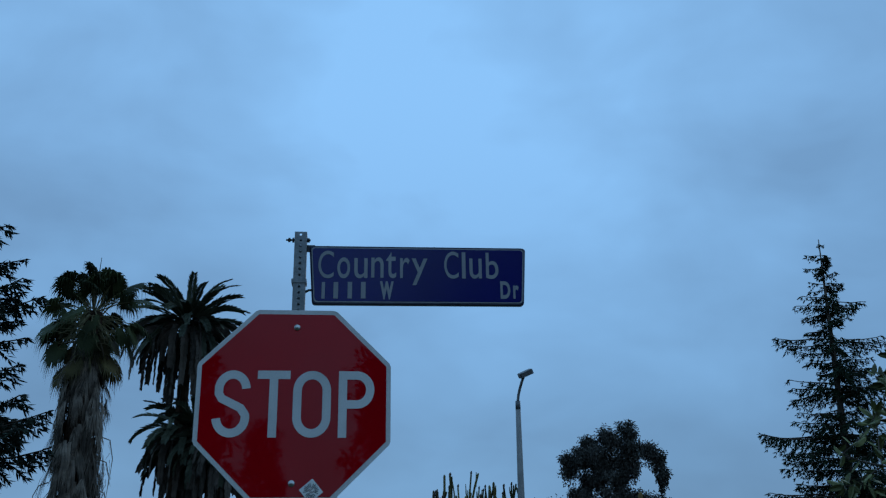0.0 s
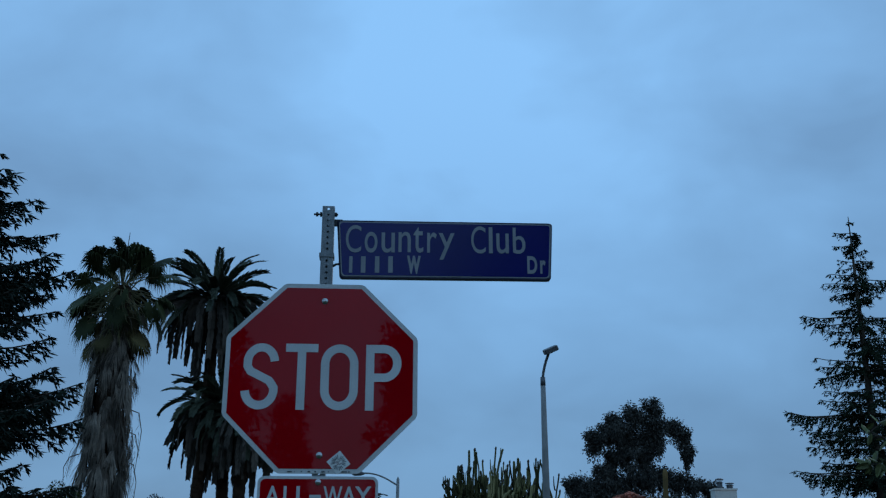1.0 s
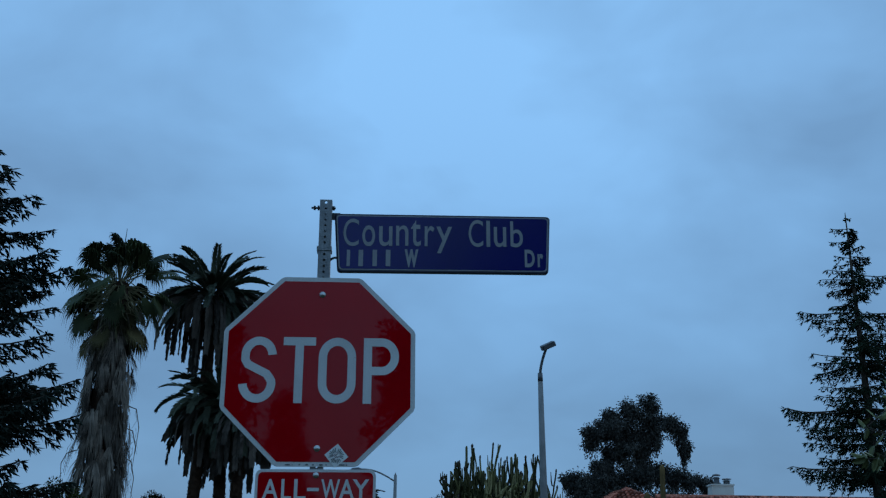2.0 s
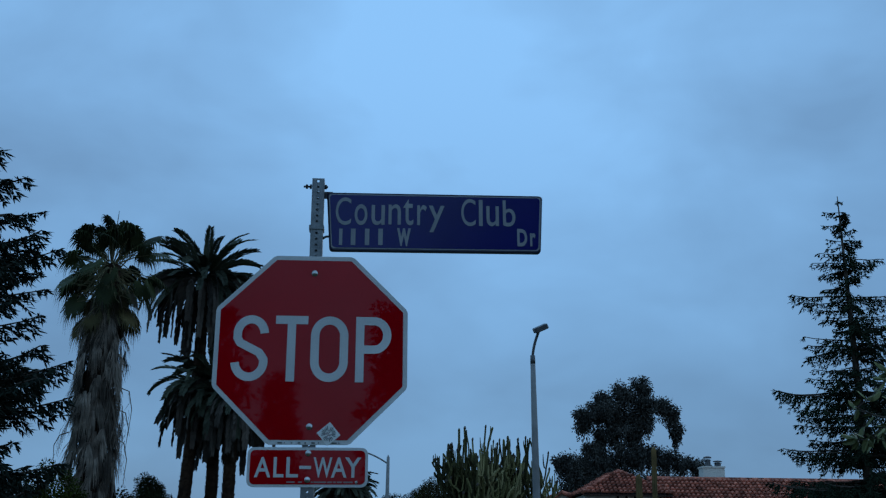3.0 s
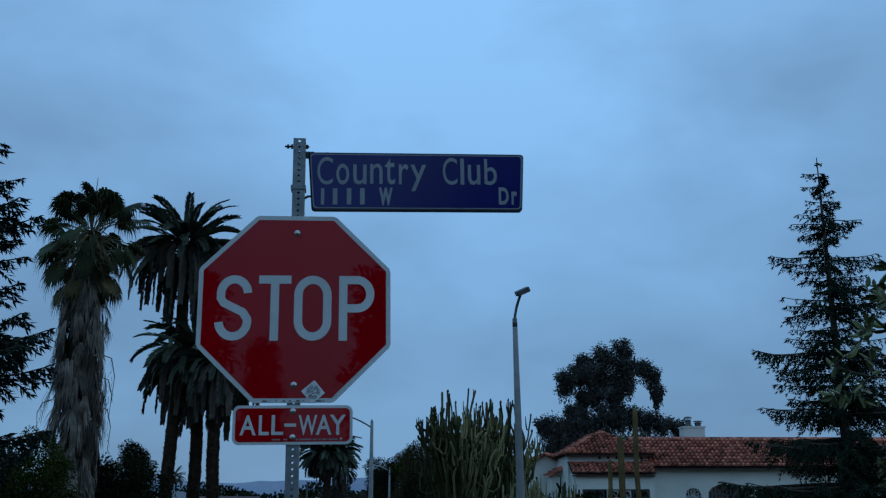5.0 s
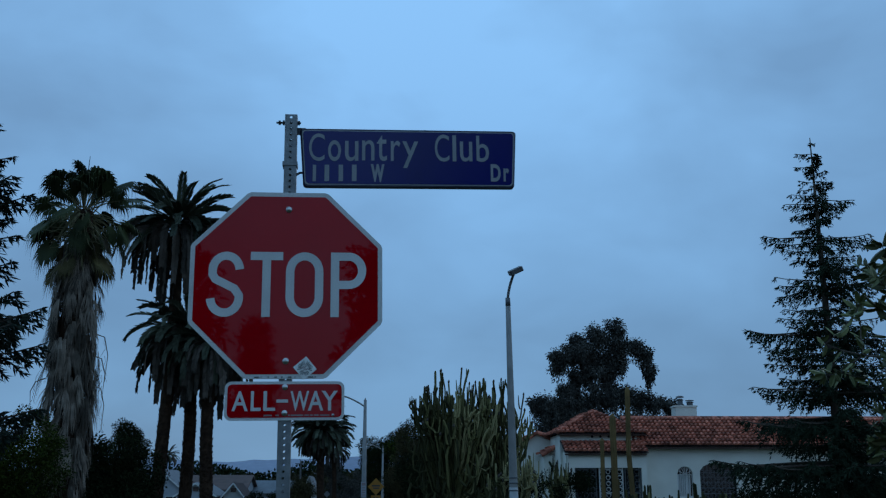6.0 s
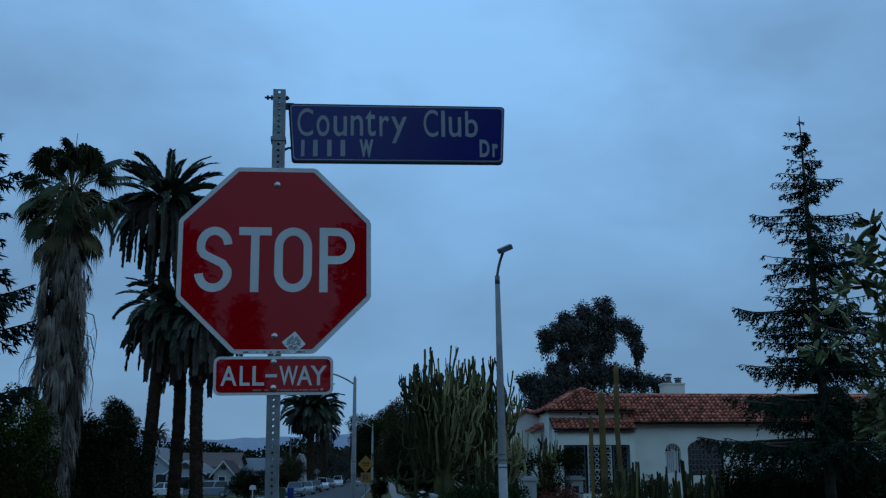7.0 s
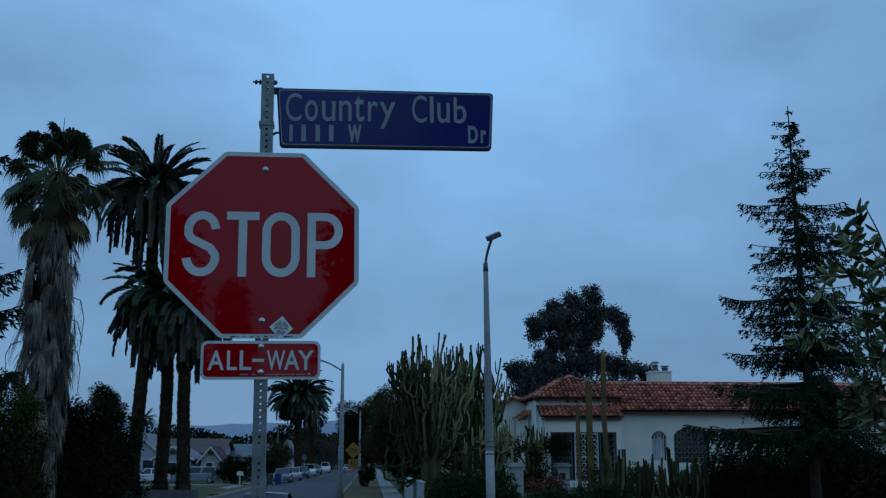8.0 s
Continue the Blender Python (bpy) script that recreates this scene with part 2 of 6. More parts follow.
# ---- mesh builders ----
class Shape:
    """Vertices and faces that are gathered for one mesh."""

    def __init__(self):
        self.v, self.f = [], []

    def add(self, vs, fs):
        k = len(self.v)
        self.v.extend(tuple(p) for p in vs)
        self.f.extend(tuple(i + k for i in face) for face in fs)

    def quad(self, a, b, c, d):
        self.add((a, b, c, d), ((0, 1, 2, 3),))

    def box(self, x0, x1, y0, y1, z0, z1, m=None):
        vs = [Vector((x, y, z)) for z in (z0, z1) for y in (y0, y1) for x in (x0, x1)]
        if m is not None:
            vs = [m @ p for p in vs]
        self.add(vs, ((0, 2, 3, 1), (4, 5, 7, 6), (0, 1, 5, 4), (2, 6, 7, 3), (0, 4, 6, 2), (1, 3, 7, 5)))

    def slab(self, outline, y0, y1, bevel=0.0):
        """An outline of (x, z), counter-clockwise as seen from -y, given depth from y0 (front) to y1, its edges bevelled."""
        n = len(outline)
        cx, cz = sum(p[0] for p in outline) / n, sum(p[1] for p in outline) / n
        rings = []
        for y, inset in ((y0, bevel), (y0 + bevel, 0), (y1 - bevel, 0), (y1, bevel)):
            ring = []
            for x, z in outline:
                d = math.hypot(x - cx, z - cz) or 1
                ring.append((x - (x - cx) / d * inset, y, z - (z - cz) / d * inset))
            rings.append(ring)
        fs = [tuple(range(n)), tuple(reversed(range(3 * n, 4 * n)))]
        for k in range(3):
            for i in range(n):
                j = (i + 1) % n
                fs.append((k * n + i, (k + 1) * n + i, (k + 1) * n + j, k * n + j))
        self.add([p for r in rings for p in r], fs)

    def tube(self, points, radii, n=8, ribs=0.0, caps=True):
        """A tube along points; ribs deepens every second vertex of its rings."""
        points = [Vector(p) for p in points]
        side = None
        vs, fs = [], []
        for i, p in enumerate(points):
            t = (points[min(i + 1, len(points) - 1)] - points[max(i - 1, 0)]).normalized()
            if side is None:
                side = t.orthogonal().normalized()
            side = (side - t * side.dot(t)).normalized()
            other = t.cross(side)
            for k in range(n):
                a = 2 * math.pi * k / n
                r = radii[i] * (1 - ribs * (k % 2))
                vs.append(p + side * (r * math.cos(a)) + other * (r * math.sin(a)))
        for i in range(len(points) - 1):
            for k in range(n):
                fs.append((i * n + k, i * n + (k + 1) % n, (i + 1) * n + (k + 1) % n, (i + 1) * n + k))
        if caps:
            fs.append(tuple(reversed(range(n))))
            fs.append(tuple(range((len(points) - 1) * n, len(points) * n)))
        self.add(vs, fs)

    def leaf(self, p, along, across, length, width):
        """A pointed blade of four corners, from p along a direction."""
        mid = p + along * (length * 0.45)
        self.add((p, mid + across * width * 0.5, p + along * length, mid - across * width * 0.5), ((0, 1, 2, 3),))


def part(name, shape, mat, parent, label="", kind="", smooth=False):
    """One mesh object from a Shape, under parent (or top-level where that is None)."""
    me = bpy.data.meshes.new(name)
    me.from_pydata(shape.v, [], shape.f)
    me.materials.append(mat)
    if smooth:
        me.polygons.foreach_set("use_smooth", [True] * len(me.polygons))
    me.update()
    ob = new(name, me)
    if parent is not None:
        ob.parent = parent
    if label or kind:
        tagged(ob, label=label, kind=kind)
    return ob


def again(ob, m, parent=None):
    """One more object on the same mesh, as a piece of parent, at the pose m within it."""
    other = new(ob.name, ob.data)
    other.parent = parent or ob.parent
    other.matrix_basis = m
    return other


def thing(name, m, label, category, group=""):
    ob = new(name)
    ob.matrix_world = m
    return tagged(ob, label=label, category=category, group=group)


def unit(rng):
    z, a = rng.uniform(-1, 1), rng.uniform(0, 2 * math.pi)
    r = math.sqrt(1 - z * z)
    return Vector((r * math.cos(a), r * math.sin(a), z))


def glyph(char, x0, x1, z0, z1, y, bold=0.0):
    """A flat raised letter of the built-in font, fitted into a box of the x-z plane, its face at y."""
    cu = bpy.data.curves.new("glyph", "FONT")
    cu.body, cu.offset, cu.resolution_u = char, bold, 6
    ob = bpy.data.objects.new("glyph", cu)
    scene.collection.objects.link(ob)
    me = ob.to_mesh()
    vs = [(p.co.x, p.co.y) for p in me.vertices]
    fs = [tuple(p.vertices) for p in me.polygons]
    ob.to_mesh_clear()
    bpy.data.objects.remove(ob)
    ax, bx = min(p[0] for p in vs), max(p[0] for p in vs)
    ay, by = min(p[1] for p in vs), max(p[1] for p in vs)
    s = Shape()
    s.add([(x0 + (p[0] - ax) / (bx - ax) * (x1 - x0), y, z0 + (p[1] - ay) / (by - ay) * (z1 - z0)) for p in vs], fs)
    return s


def rounded(x0, x1, z0, z1, r, n=6):
    pts = []
    for cx, cz, a0 in ((x1 - r, z0 + r, -90), (x1 - r, z1 - r, 0), (x0 + r, z1 - r, 90), (x0 + r, z0 + r, 180)):
        for i in range(n + 1):
            a = radians(a0 + 90 * i / n)
            pts.append((cx + r * math.cos(a), cz + r * math.sin(a)))
    return pts


def octagon(cx, cz, flat, r=0.0):
    R = flat / math.cos(math.pi / 8)
    pts = []
    for k in range(8):
        a = radians(22.5 + 45 * k)
        if r:
            for da in (-1.1, 1.1):
                b = a + radians(da)
                pts.append((cx + R * 0.992 * math.cos(b), cz + R * 0.992 * math.sin(b)))
        else:
            pts.append((cx + R * math.cos(a), cz + R * math.sin(a)))
    return pts


def ribbon(points, width, y):
    """A flat stroke of even width along points of the x-z plane, its face at y."""
    s = Shape()
    pts = [Vector((x, 0, z)) for x, z in points]
    n = len(pts)
    vs = []
    for i, p in enumerate(pts):
        a, b = (pts[i] - pts[max(i - 1, 0)]), (pts[min(i + 1, n - 1)] - pts[i])
        t = (a.normalized() + b.normalized()).normalized()
        side = Vector((-t.z, 0, t.x))
        vs += [p + side * width / 2 + Vector((0, y, 0)), p - side * width / 2 + Vector((0, y, 0))]
    s.add(vs, [(2 * i, 2 * i + 1, 2 * i + 3, 2 * i + 2) for i in range(n - 1)])
    return s


def arc(cx, cz, rx, rz, a0, a1, n=20):
    return [(cx + rx * math.cos(radians(a0 + (a1 - a0) * i / n)), cz + rz * math.sin(radians(a0 + (a1 - a0) * i / n))) for i in range(n + 1)]


def dome(x, z, y, r):
    """A round bolt head on a flange, its top towards -y."""
    s = Shape()
    s.tube([(x, y, z), (x, y - 0.003, z), (x, y - 0.0031, z), (x, y - r * 0.45, z), (x, y - r * 0.62, z), (x, y - r * 0.68, z)],
           [r, r, r * 0.78, r * 0.66, r * 0.4, r * 0.1], 14)
    return s


# ---- ground, roads ----
def ramp(v, a, b):
    t = min(1, max(0, (v - a) / (b - a)))
    return t * t * (3 - 2 * t)


def height(x, y):
    corner = 0.78 * ramp(x, -3.2, -1.8) * (1 - ramp(y, 6.2, 8.4))
    left = 0.72 * (1 - ramp(x, -12.3, -10.6)) * ramp(y, 22, 25) * (1 - ramp(y, 68, 90))
    right = 0.85 * ramp(x, 2.6, 4.2) * ramp(y, 22.5, 27) * (1 - ramp(y, 110, 160))
    return -0.03 + max(corner, left, right)


gx = [-4500, -2500, -1200, -600, -300, -150, -80, -50, -35, -25, -20, -16, -14, -13, -12.5, -12, -11.5, -11, -10.5, -10, -6, -3.4, -3, -2.6, -2.2,
      -1.8, -1, 0, 1, 2, 2.6, 3, 3.4, 3.8, 4.2, 6, 9, 12, 16, 20, 26, 35, 50, 80, 150, 300, 600, 1200, 2500, 4500]
gy = [-4500, -2000, -900, -400, -150, -60, -25, -10, 0, 3, 5, 6.2, 6.8, 7.4, 8, 8.4, 10, 15, 20, 22, 23, 24, 25, 26, 27, 30, 36, 42, 48, 54, 60, 66, 68, 72, 76,
      80, 85, 90, 100, 110, 120, 135, 150, 160, 200, 300, 500, 900, 1800, 3000, 4700]
s = Shape()
s.add([(x, y, height(x, y)) for y in gy for x in gx],
      [(j * len(gx) + i, j * len(gx) + i + 1, (j + 1) * len(gx) + i + 1, (j + 1) * len(gx) + i)
       for j in range(len(gy) - 1) for i in range(len(gx) - 1)])
tagged(part("ground", s, SOIL, None, smooth=True), "dry grass and bare soil between the streets", "ground", kind="structure")
s = Shape()
s.quad((-9.9, 8.6, 0), (-2.2, 8.6, 0), (-2.2, 620, 0), (-9.9, 620, 0))
s.quad((-400, 9.5, -0.004), (400, 9.5, -0.004), (400, 21, -0.004), (-400, 21, -0.004))
tagged(part("road", s, ASPHALT, None), "grey worn asphalt street running straight away", "road", kind="structure")


def strip(name, mat, x0, x1, y0, y1, z, label, category):
    s = Shape()
    s.box(x0, x1, y0, y1, -0.1, z)
    return tagged(part(name, s, mat, None), label, category, kind="structure")


strip("kerb_east", CONCRETE, -2.2, -2.04, 22, 600, 0.15, "pale concrete kerb along the asphalt", "kerb")
strip("kerb_west", CONCRETE, -10.06, -9.9, 22, 600, 0.15, "pale concrete kerb along the asphalt", "kerb")
strip("verge_east", LAWN, -2.04, 0.6, 22, 600, 0.13, "dry yellowish grass verge beside the kerb", "verge")
strip("verge_west", LAWN, -11.3, -10.06, 70, 600, 0.13, "dry grass verge beside the kerb", "verge")
pavement = strip("pavement", CONCRETE, 0.6, 1.8, 22, 60, 0.10, "pale concrete pavement of square slabs", "pavement")
s = Shape()
s.box(-0.59, 0.59, 0, 1.46, 0.0, 0.055)
first = part("slab", s, CONCRETE, pavement)
first.matrix_basis = pose(1.2, 22, 0.098)
for k in range(1, 150):
    again(first, pose(1.2 + random.uniform(-0.004, 0.004), 22 + 1.5 * k, 0.098 + random.uniform(0, 0.008)), pavement)

# paths and drives over the far lawns
for x0, x1, y0, y1 in ((-30, -11.3, 82, 83.4), (-30, -11.3, 96, 99), (-12.8, -11.3, 70, 600), (-28, -11.3, 71, 72.3)):
    strip("path", CONCRETE, x0, x1, y0, y1, 0.06, "pale concrete path across a dry lawn", "path")
# hills at the horizon
s = Shape()
cols = 90
hv = []
for i in range(cols + 1):
    x = -2600 + 4200 * i / cols
    h = 128 + 30 * noise.noise(Vector((x * 0.0022, 1.3, 0))) + 14 * noise.noise(Vector((x * 0.009, 4.1, 0)))
    hv += [(x, 3300, -5), (x, 3480 + 60 * noise.noise(Vector((x * 0.006, 9, 0))), h * 0.55), (x, 3700, h), (x, 4100, h * 0.6)]
s.add(hv, [(4 * i + k, 4 * i + 4 + k, 4 * i + 5 + k, 4 * i + 1 + k) for i in range(cols) for k in range(3)])
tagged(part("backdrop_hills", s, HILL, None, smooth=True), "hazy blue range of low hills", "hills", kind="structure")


# ---- the stop sign and the street name sign on their post ----
def sign_post():
    base = thing("street_sign_post", pose(-0.637, 4.08, 0.74, 0, -0.75, 3.0),
                 "perforated galvanised steel post carrying traffic and street name signs", "sign post")
    # a square tube with a round hole at every inch on all four sides
    pitch, half, wall, r = 0.0254, 0.0255, 0.0028, 0.0056
    s = Shape()
    for side in range(4):
        turn = Matrix.Rotation(side * math.pi / 2, 4, "Z")
        for k in range(128):
            z = 0.0 + pitch * (k + 0.5)
            rim = [(-half, -0.5), (0, -0.5), (half, -0.5), (half, 0), (half, 0.5), (0, 0.5), (-half, 0.5), (-half, 0)]
            outer = [turn @ Vector((x, -half, z + q * pitch)) for x, q in rim]
            ring = [(math.cos(a), math.sin(a)) for a in (radians(225 + 45 * i) for i in range(8))]
            front = [turn @ Vector((r * c, -half, z + r * d)) for c, d in ring]
            rear = [turn @ Vector((r * c, -half + wall, z + r * d)) for c, d in ring]
            inner = [turn @ Vector((max(-half + wall, min(half - wall, x)), -half + wall, z + q * pitch)) for x, q in rim]
            fs = []
            for i in range(8):
                j = (i + 1) % 8
                fs += [(i, j, 8 + j, 8 + i), (8 + i, 8 + j, 16 + j, 16 + i), (16 + i, 16 + j, 24 + j, 24 + i)]
            s.add(outer + front + rear + inner, fs)
    part("post", s, GALVANISED, base)
    top = 2.5255
    # the octagon: white panel with its edge, red field, four letters
    yf = -half - 0.004
    s = Shape()
    s.slab([(x * 1.006 - 0.003, z) for x, z in octagon(0.0, top, 0.381, 1)], yf - 0.003, yf, 0.0008)
    stop = part("stop_panel", s, WHITE, base, "octagonal stop panel, red with a white border")
    s = Shape()
    s.slab([(x * 1.006 - 0.003, z) for x, z in octagon(0.0, top, 0.3625)], yf - 0.0042, yf - 0.002)
    part("red_field", s, RED, stop, "glossy dark red field")
    # even strokes in the tall narrow style of road lettering
    w, hi, lo = 0.0335, top + 0.1295, top - 0.1355
    ux = 0.762 * 1.012 / 672

    def sx(c):
        return (c - 359) * ux - 0.004

    i_hi, i_lo, y = hi - w / 2, lo + w / 2, yf - 0.0056
    l, r_ = sx(85) + w / 2, sx(212) - w / 2
    m, q = (sx(96) + sx(212)) / 2, (i_hi - i_lo) / 2
    mid, rx = (l + r_) / 2, (r_ - l) / 2
    s_path = arc(mid + 0.003, i_hi - q * 0.52, rx * 0.95, q * 0.52, 4, 170, 16) + [(l + 0.006, i_hi - q * 0.66), (l + 0.018, i_hi - q * 0.83)]
    s_path += [(r_ - 0.02, i_lo + q * 0.85), (r_ - 0.006, i_lo + q * 0.68)] + arc(mid, i_lo + q * 0.53, rx, q * 0.53, 8, -176, 18)
    g = ribbon(s_path, w, y)
    part("letter", g, WHITE, stop, "white letter S")
    g = ribbon([(sx(234), i_hi), (sx(346), i_hi)], w, y)
    g.add(*(lambda t: (t.v, t.f))(ribbon([(sx(290), i_hi - w / 2), (sx(290), lo)], w, y)))
    part("letter", g, WHITE, stop, "white letter T")
    l, r_ = sx(357) + w / 2, sx(487) - w / 2
    mid, rx = (l + r_) / 2, (r_ - l) / 2
    o_path = arc(mid, i_hi - q * 0.55, rx, q * 0.55, 0, 180, 20) + arc(mid, i_lo + q * 0.55, rx, q * 0.55, 180, 360, 20)
    part("letter", ribbon(o_path + [o_path[0]], w, y), WHITE, stop, "white letter O")
    l, r_ = sx(513) + w / 2, sx(637) - w / 2
    g = ribbon([(l, lo), (l, hi)], w, y)
    waist = i_hi - (hi - lo) * 0.44
    bow = arc(r_ - (i_hi - waist) / 2 * 0.9, (i_hi + waist) / 2, (i_hi - waist) / 2 * 0.9, (i_hi - waist) / 2, 90, -90, 16)
    g.add(*(lambda t: (t.v, t.f))(ribbon([(l + w / 2, i_hi)] + bow + [(l + w / 2, waist)], w, y)))
    part("letter", g, WHITE, stop, "white letter P")
    for z in (top + 0.308, top - 0.311):
        part("bolt", dome(0.0, z, yf - 0.0042, 0.0125), BOLT, stop, "domed steel bolt", smooth=True)
    s = Shape()
    for k, w in enumerate((26, 3, 6, 14, 9, 20, 5, 12, 30, 8)):
        x = -0.12 + 0.026 * k
        s.box(x, x + w * 0.0007, yf - 0.0046, yf - 0.003, top - 0.3755, top - 0.3715)
    part("small_print", s, INK, stop, "row of tiny dark print", kind="stuff")
    # the sticker at the lower edge
    m = Matrix.Translation((0.076, 0, top - 0.339)) @ Matrix.Rotation(radians(-40), 4, "Y")
    s = Shape()
    s.box(-0.033, 0.033, yf - 0.0058, yf - 0.0042, -0.033, 0.033, m)
    sticker = part("sticker", s, STICKER, stop, "square white sticker set on its corner, with a ring of rays")
    s = Shape()
    for k in range(24):
        if k % 8 == 3:
            continue
        q = m @ Matrix.Rotation(2 * math.pi * k / 24, 4, "Y")
        s.box(-0.0013, 0.0013, yf - 0.0066, yf - 0.0056, 0.0145, 0.0265 + 0.002 * (k % 3), q)
    part("rays", s, INK, sticker, "ring of short dark rays")
    s = Shape()
    for k, (x, z, w) in enumerate(((-0.006, 0.008, 0.016), (0.002, 0.003, 0.02), (-0.008, -0.003, 0.018), (0.003, -0.008, 0.014), (0.009, 0.009, 0.006))):
        s.box(x - w / 2, x + w / 2, yf - 0.0066, yf - 0.0056, z - 0.0016, z + 0.0016, m)
    part("print", s, SMALL_PRINT, sticker, "faded grey print")
    # the plate below it
    pz, pw, ph = 2.0595, 0.2315, 0.0755
    s = Shape()
    s.slab(rounded(-pw, pw, pz - ph, pz + ph, 0.026), yf - 0.003, yf, 0.0008)
    plate = part("all_way_plate", s, WHITE, base, "small red plate with white border and words")
    s = Shape()
    s.slab(rounded(-pw + 0.011, pw - 0.011, pz - ph + 0.011, pz + ph - 0.011, 0.018), yf - 0.0042, yf - 0.002)
    part("red_field", s, RED, plate, "glossy dark red field")

    def plate_x(c):
        return -pw + (c - 218) / (858 - 218) * 2 * pw

    def plate_z(c):
        return pz + ph - (c - 66) / (275 - 66) * 2 * ph

    for ch, a, b in (("A", 257, 343), ("L", 358, 412), ("L", 425, 488), ("W", 568, 668), ("A", 662, 745), ("Y", 735, 822)):
        part("letter", glyph(ch, plate_x(a), plate_x(b), plate_z(224), plate_z(118), yf - 0.0056, 0.014), WHITE, plate, "white letter " + ch)
    s = Shape()
    s.box(plate_x(494), plate_x(556), yf - 0.0056, yf - 0.0042, plate_z(180), plate_z(163))
    part("hyphen", s, WHITE, plate, "white hyphen")
    for z in (plate_z(97), plate_z(236)):
        part("bolt", dome(0.0, z, yf - 0.0042, 0.0115), BOLT, plate, "domed steel bolt", smooth=True)
    part("rivet", dome(plate_x(797), plate_z(248), yf - 0.0042, 0.0055), BOLT, plate, "small bright rivet", smooth=True)
    s = Shape()
    for a, w in ((428, 44), (490, 20), (557, 10), (572, 66), (645, 24), (675, 14), (695, 26), (728, 50)):
        s.box(plate_x(a), plate_x(a + w), yf - 0.0048, yf - 0.0042, plate_z(252), plate_z(244))
    part("small_print", s, SMALL_PRINT, plate, "row of tiny pale print", kind="stuff")

    # the street name sign: an enamelled box blade beside the post, a little narrower below
    yb = -0.012
    x0, x1, z0, z1 = 0.036, 0.953, 2.948, 3.203

    def sag(x):
        return 0.0075 * (x1 - x) / (x1 - x0)

    def blade(inset):
        pts = rounded(x0 + inset, x1 - inset, z0 + inset, z1 - inset, 0.014)
        return [(x + (0.018 if x < 0.4 else -0.014) * (z1 - z) / (z1 - z0), z - sag(x)) for x, z in pts]

    s = Shape()
    s.slab(blade(0), yb, yb + 0.032, 0.007)
    name = part("name_blade", s, BLUE_EDGE, base, "dark blue enamelled street name blade")
    s = Shape()
    s.slab(blade(0.0078), yb - 0.0012, yb + 0.004)
    part("white_line", s, WHITE_WORN, name, "thin pale border line")
    s = Shape()
    s.slab(blade(0.0124), yb - 0.0022, yb + 0.004)
    part("blue_field", s, BLUE, name, "glossy deep blue field")

    def nx(c):
        return 0.036 + (c / 3 + 550 - 592) * 0.917 / 383

    def nz(c, cx):
        return 3.1995 - (c / 3 + 350 - 391 - 0.012 * (cx / 3 + 550 - 592)) * 0.255 / 101.5 - sag(nx(cx))

    rows = (("C", 176, 257, 147, 292), ("o", 275, 342, 183, 293), ("u", 363, 433, 187, 293), ("n", 452, 517, 183, 290),
            ("t", 530, 583, 155, 293), ("r", 603, 654, 186, 293), ("y", 664, 748, 189, 330), ("C", 836, 913, 152, 296),
            ("l", 930, 950, 157, 296), ("u", 970, 1036, 190, 297), ("b", 1058, 1125, 159, 298), ("W", 498, 570, 309, 403),
            ("D", 1132, 1185, 311, 403), ("r", 1200, 1230, 333, 403))
    for ch, a, b, c, d in rows:
        part("letter", glyph(ch, nx(a), nx(b), nz(d, a), nz(c, a), yb - 0.0034, 0.0 if ch == "C" else 0.055 if ch == "W" else 0.034 if c > 300 else 0.006), WHITE_WORN, name, "faded grey-white letter " + ch)
    for a, b in ((181, 230), (242, 298), (315, 370), (384, 440)):
        s = Shape()
        s.box(nx(a + 16), nx(b - 16), yb - 0.0034, yb - 0.002, nz(397, a), nz(312, a))
        part("bar", s, WHITE_WORN, name, "faded grey-white bar")
    for a in (223, 786):
        part("edge_screw", dome(0, 0, 0, 0.0075), DARK_STEEL, name).matrix_basis = (
            Matrix.Translation((nx(a), yb + 0.016, 3.202 - sag(nx(a)))) @ Matrix.Rotation(-math.pi / 2, 4, "X"))
    # clamp band, upper through bolt and lower arm between post and blade
    s = Shape()
    s.slab(rounded(-0.032, 0.03, 3.026, 3.044, 0.003), -half - 0.004, half + 0.004, 0.001)
    part("clamp_band", s, GALVANISED, base, "bright clamp band")
    s = Shape()
    s.tube([(-0.062, 0, 3.222), (0.04, 0, 3.222)], [0.0045, 0.0045], 8)
    s.tube([(-0.053, 0, 3.222), (-0.044, 0, 3.222)], [0.0095, 0.0095], 6)
    s.tube([(-0.036, 0, 3.222), (-0.028, 0, 3.222)], [0.0105, 0.0105], 6)
    s.tube([(0.026, 0, 3.222), (0.036, 0, 3.222)], [0.0095, 0.0095], 6)
    part("through_bolt", s, DARK_STEEL, base, "dark through bolt with nuts")
    s = Shape()
    s.tube([(0.02, 0, 2.992), (0.04, 0.0, 3.003), (0.075, 0.002, 3.004)], [0.006, 0.005, 0.005], 8)
    part("bracket_arm", s, DARK_STEEL, base, "dark bracket arm")
    s = Shape()
    s.box(0.024, 0.06, -0.003, 0.003, 3.17, 3.2)
    part("bracket_plate", s, DARK_STEEL, base, "dark bracket plate")
    return base


sign_post()


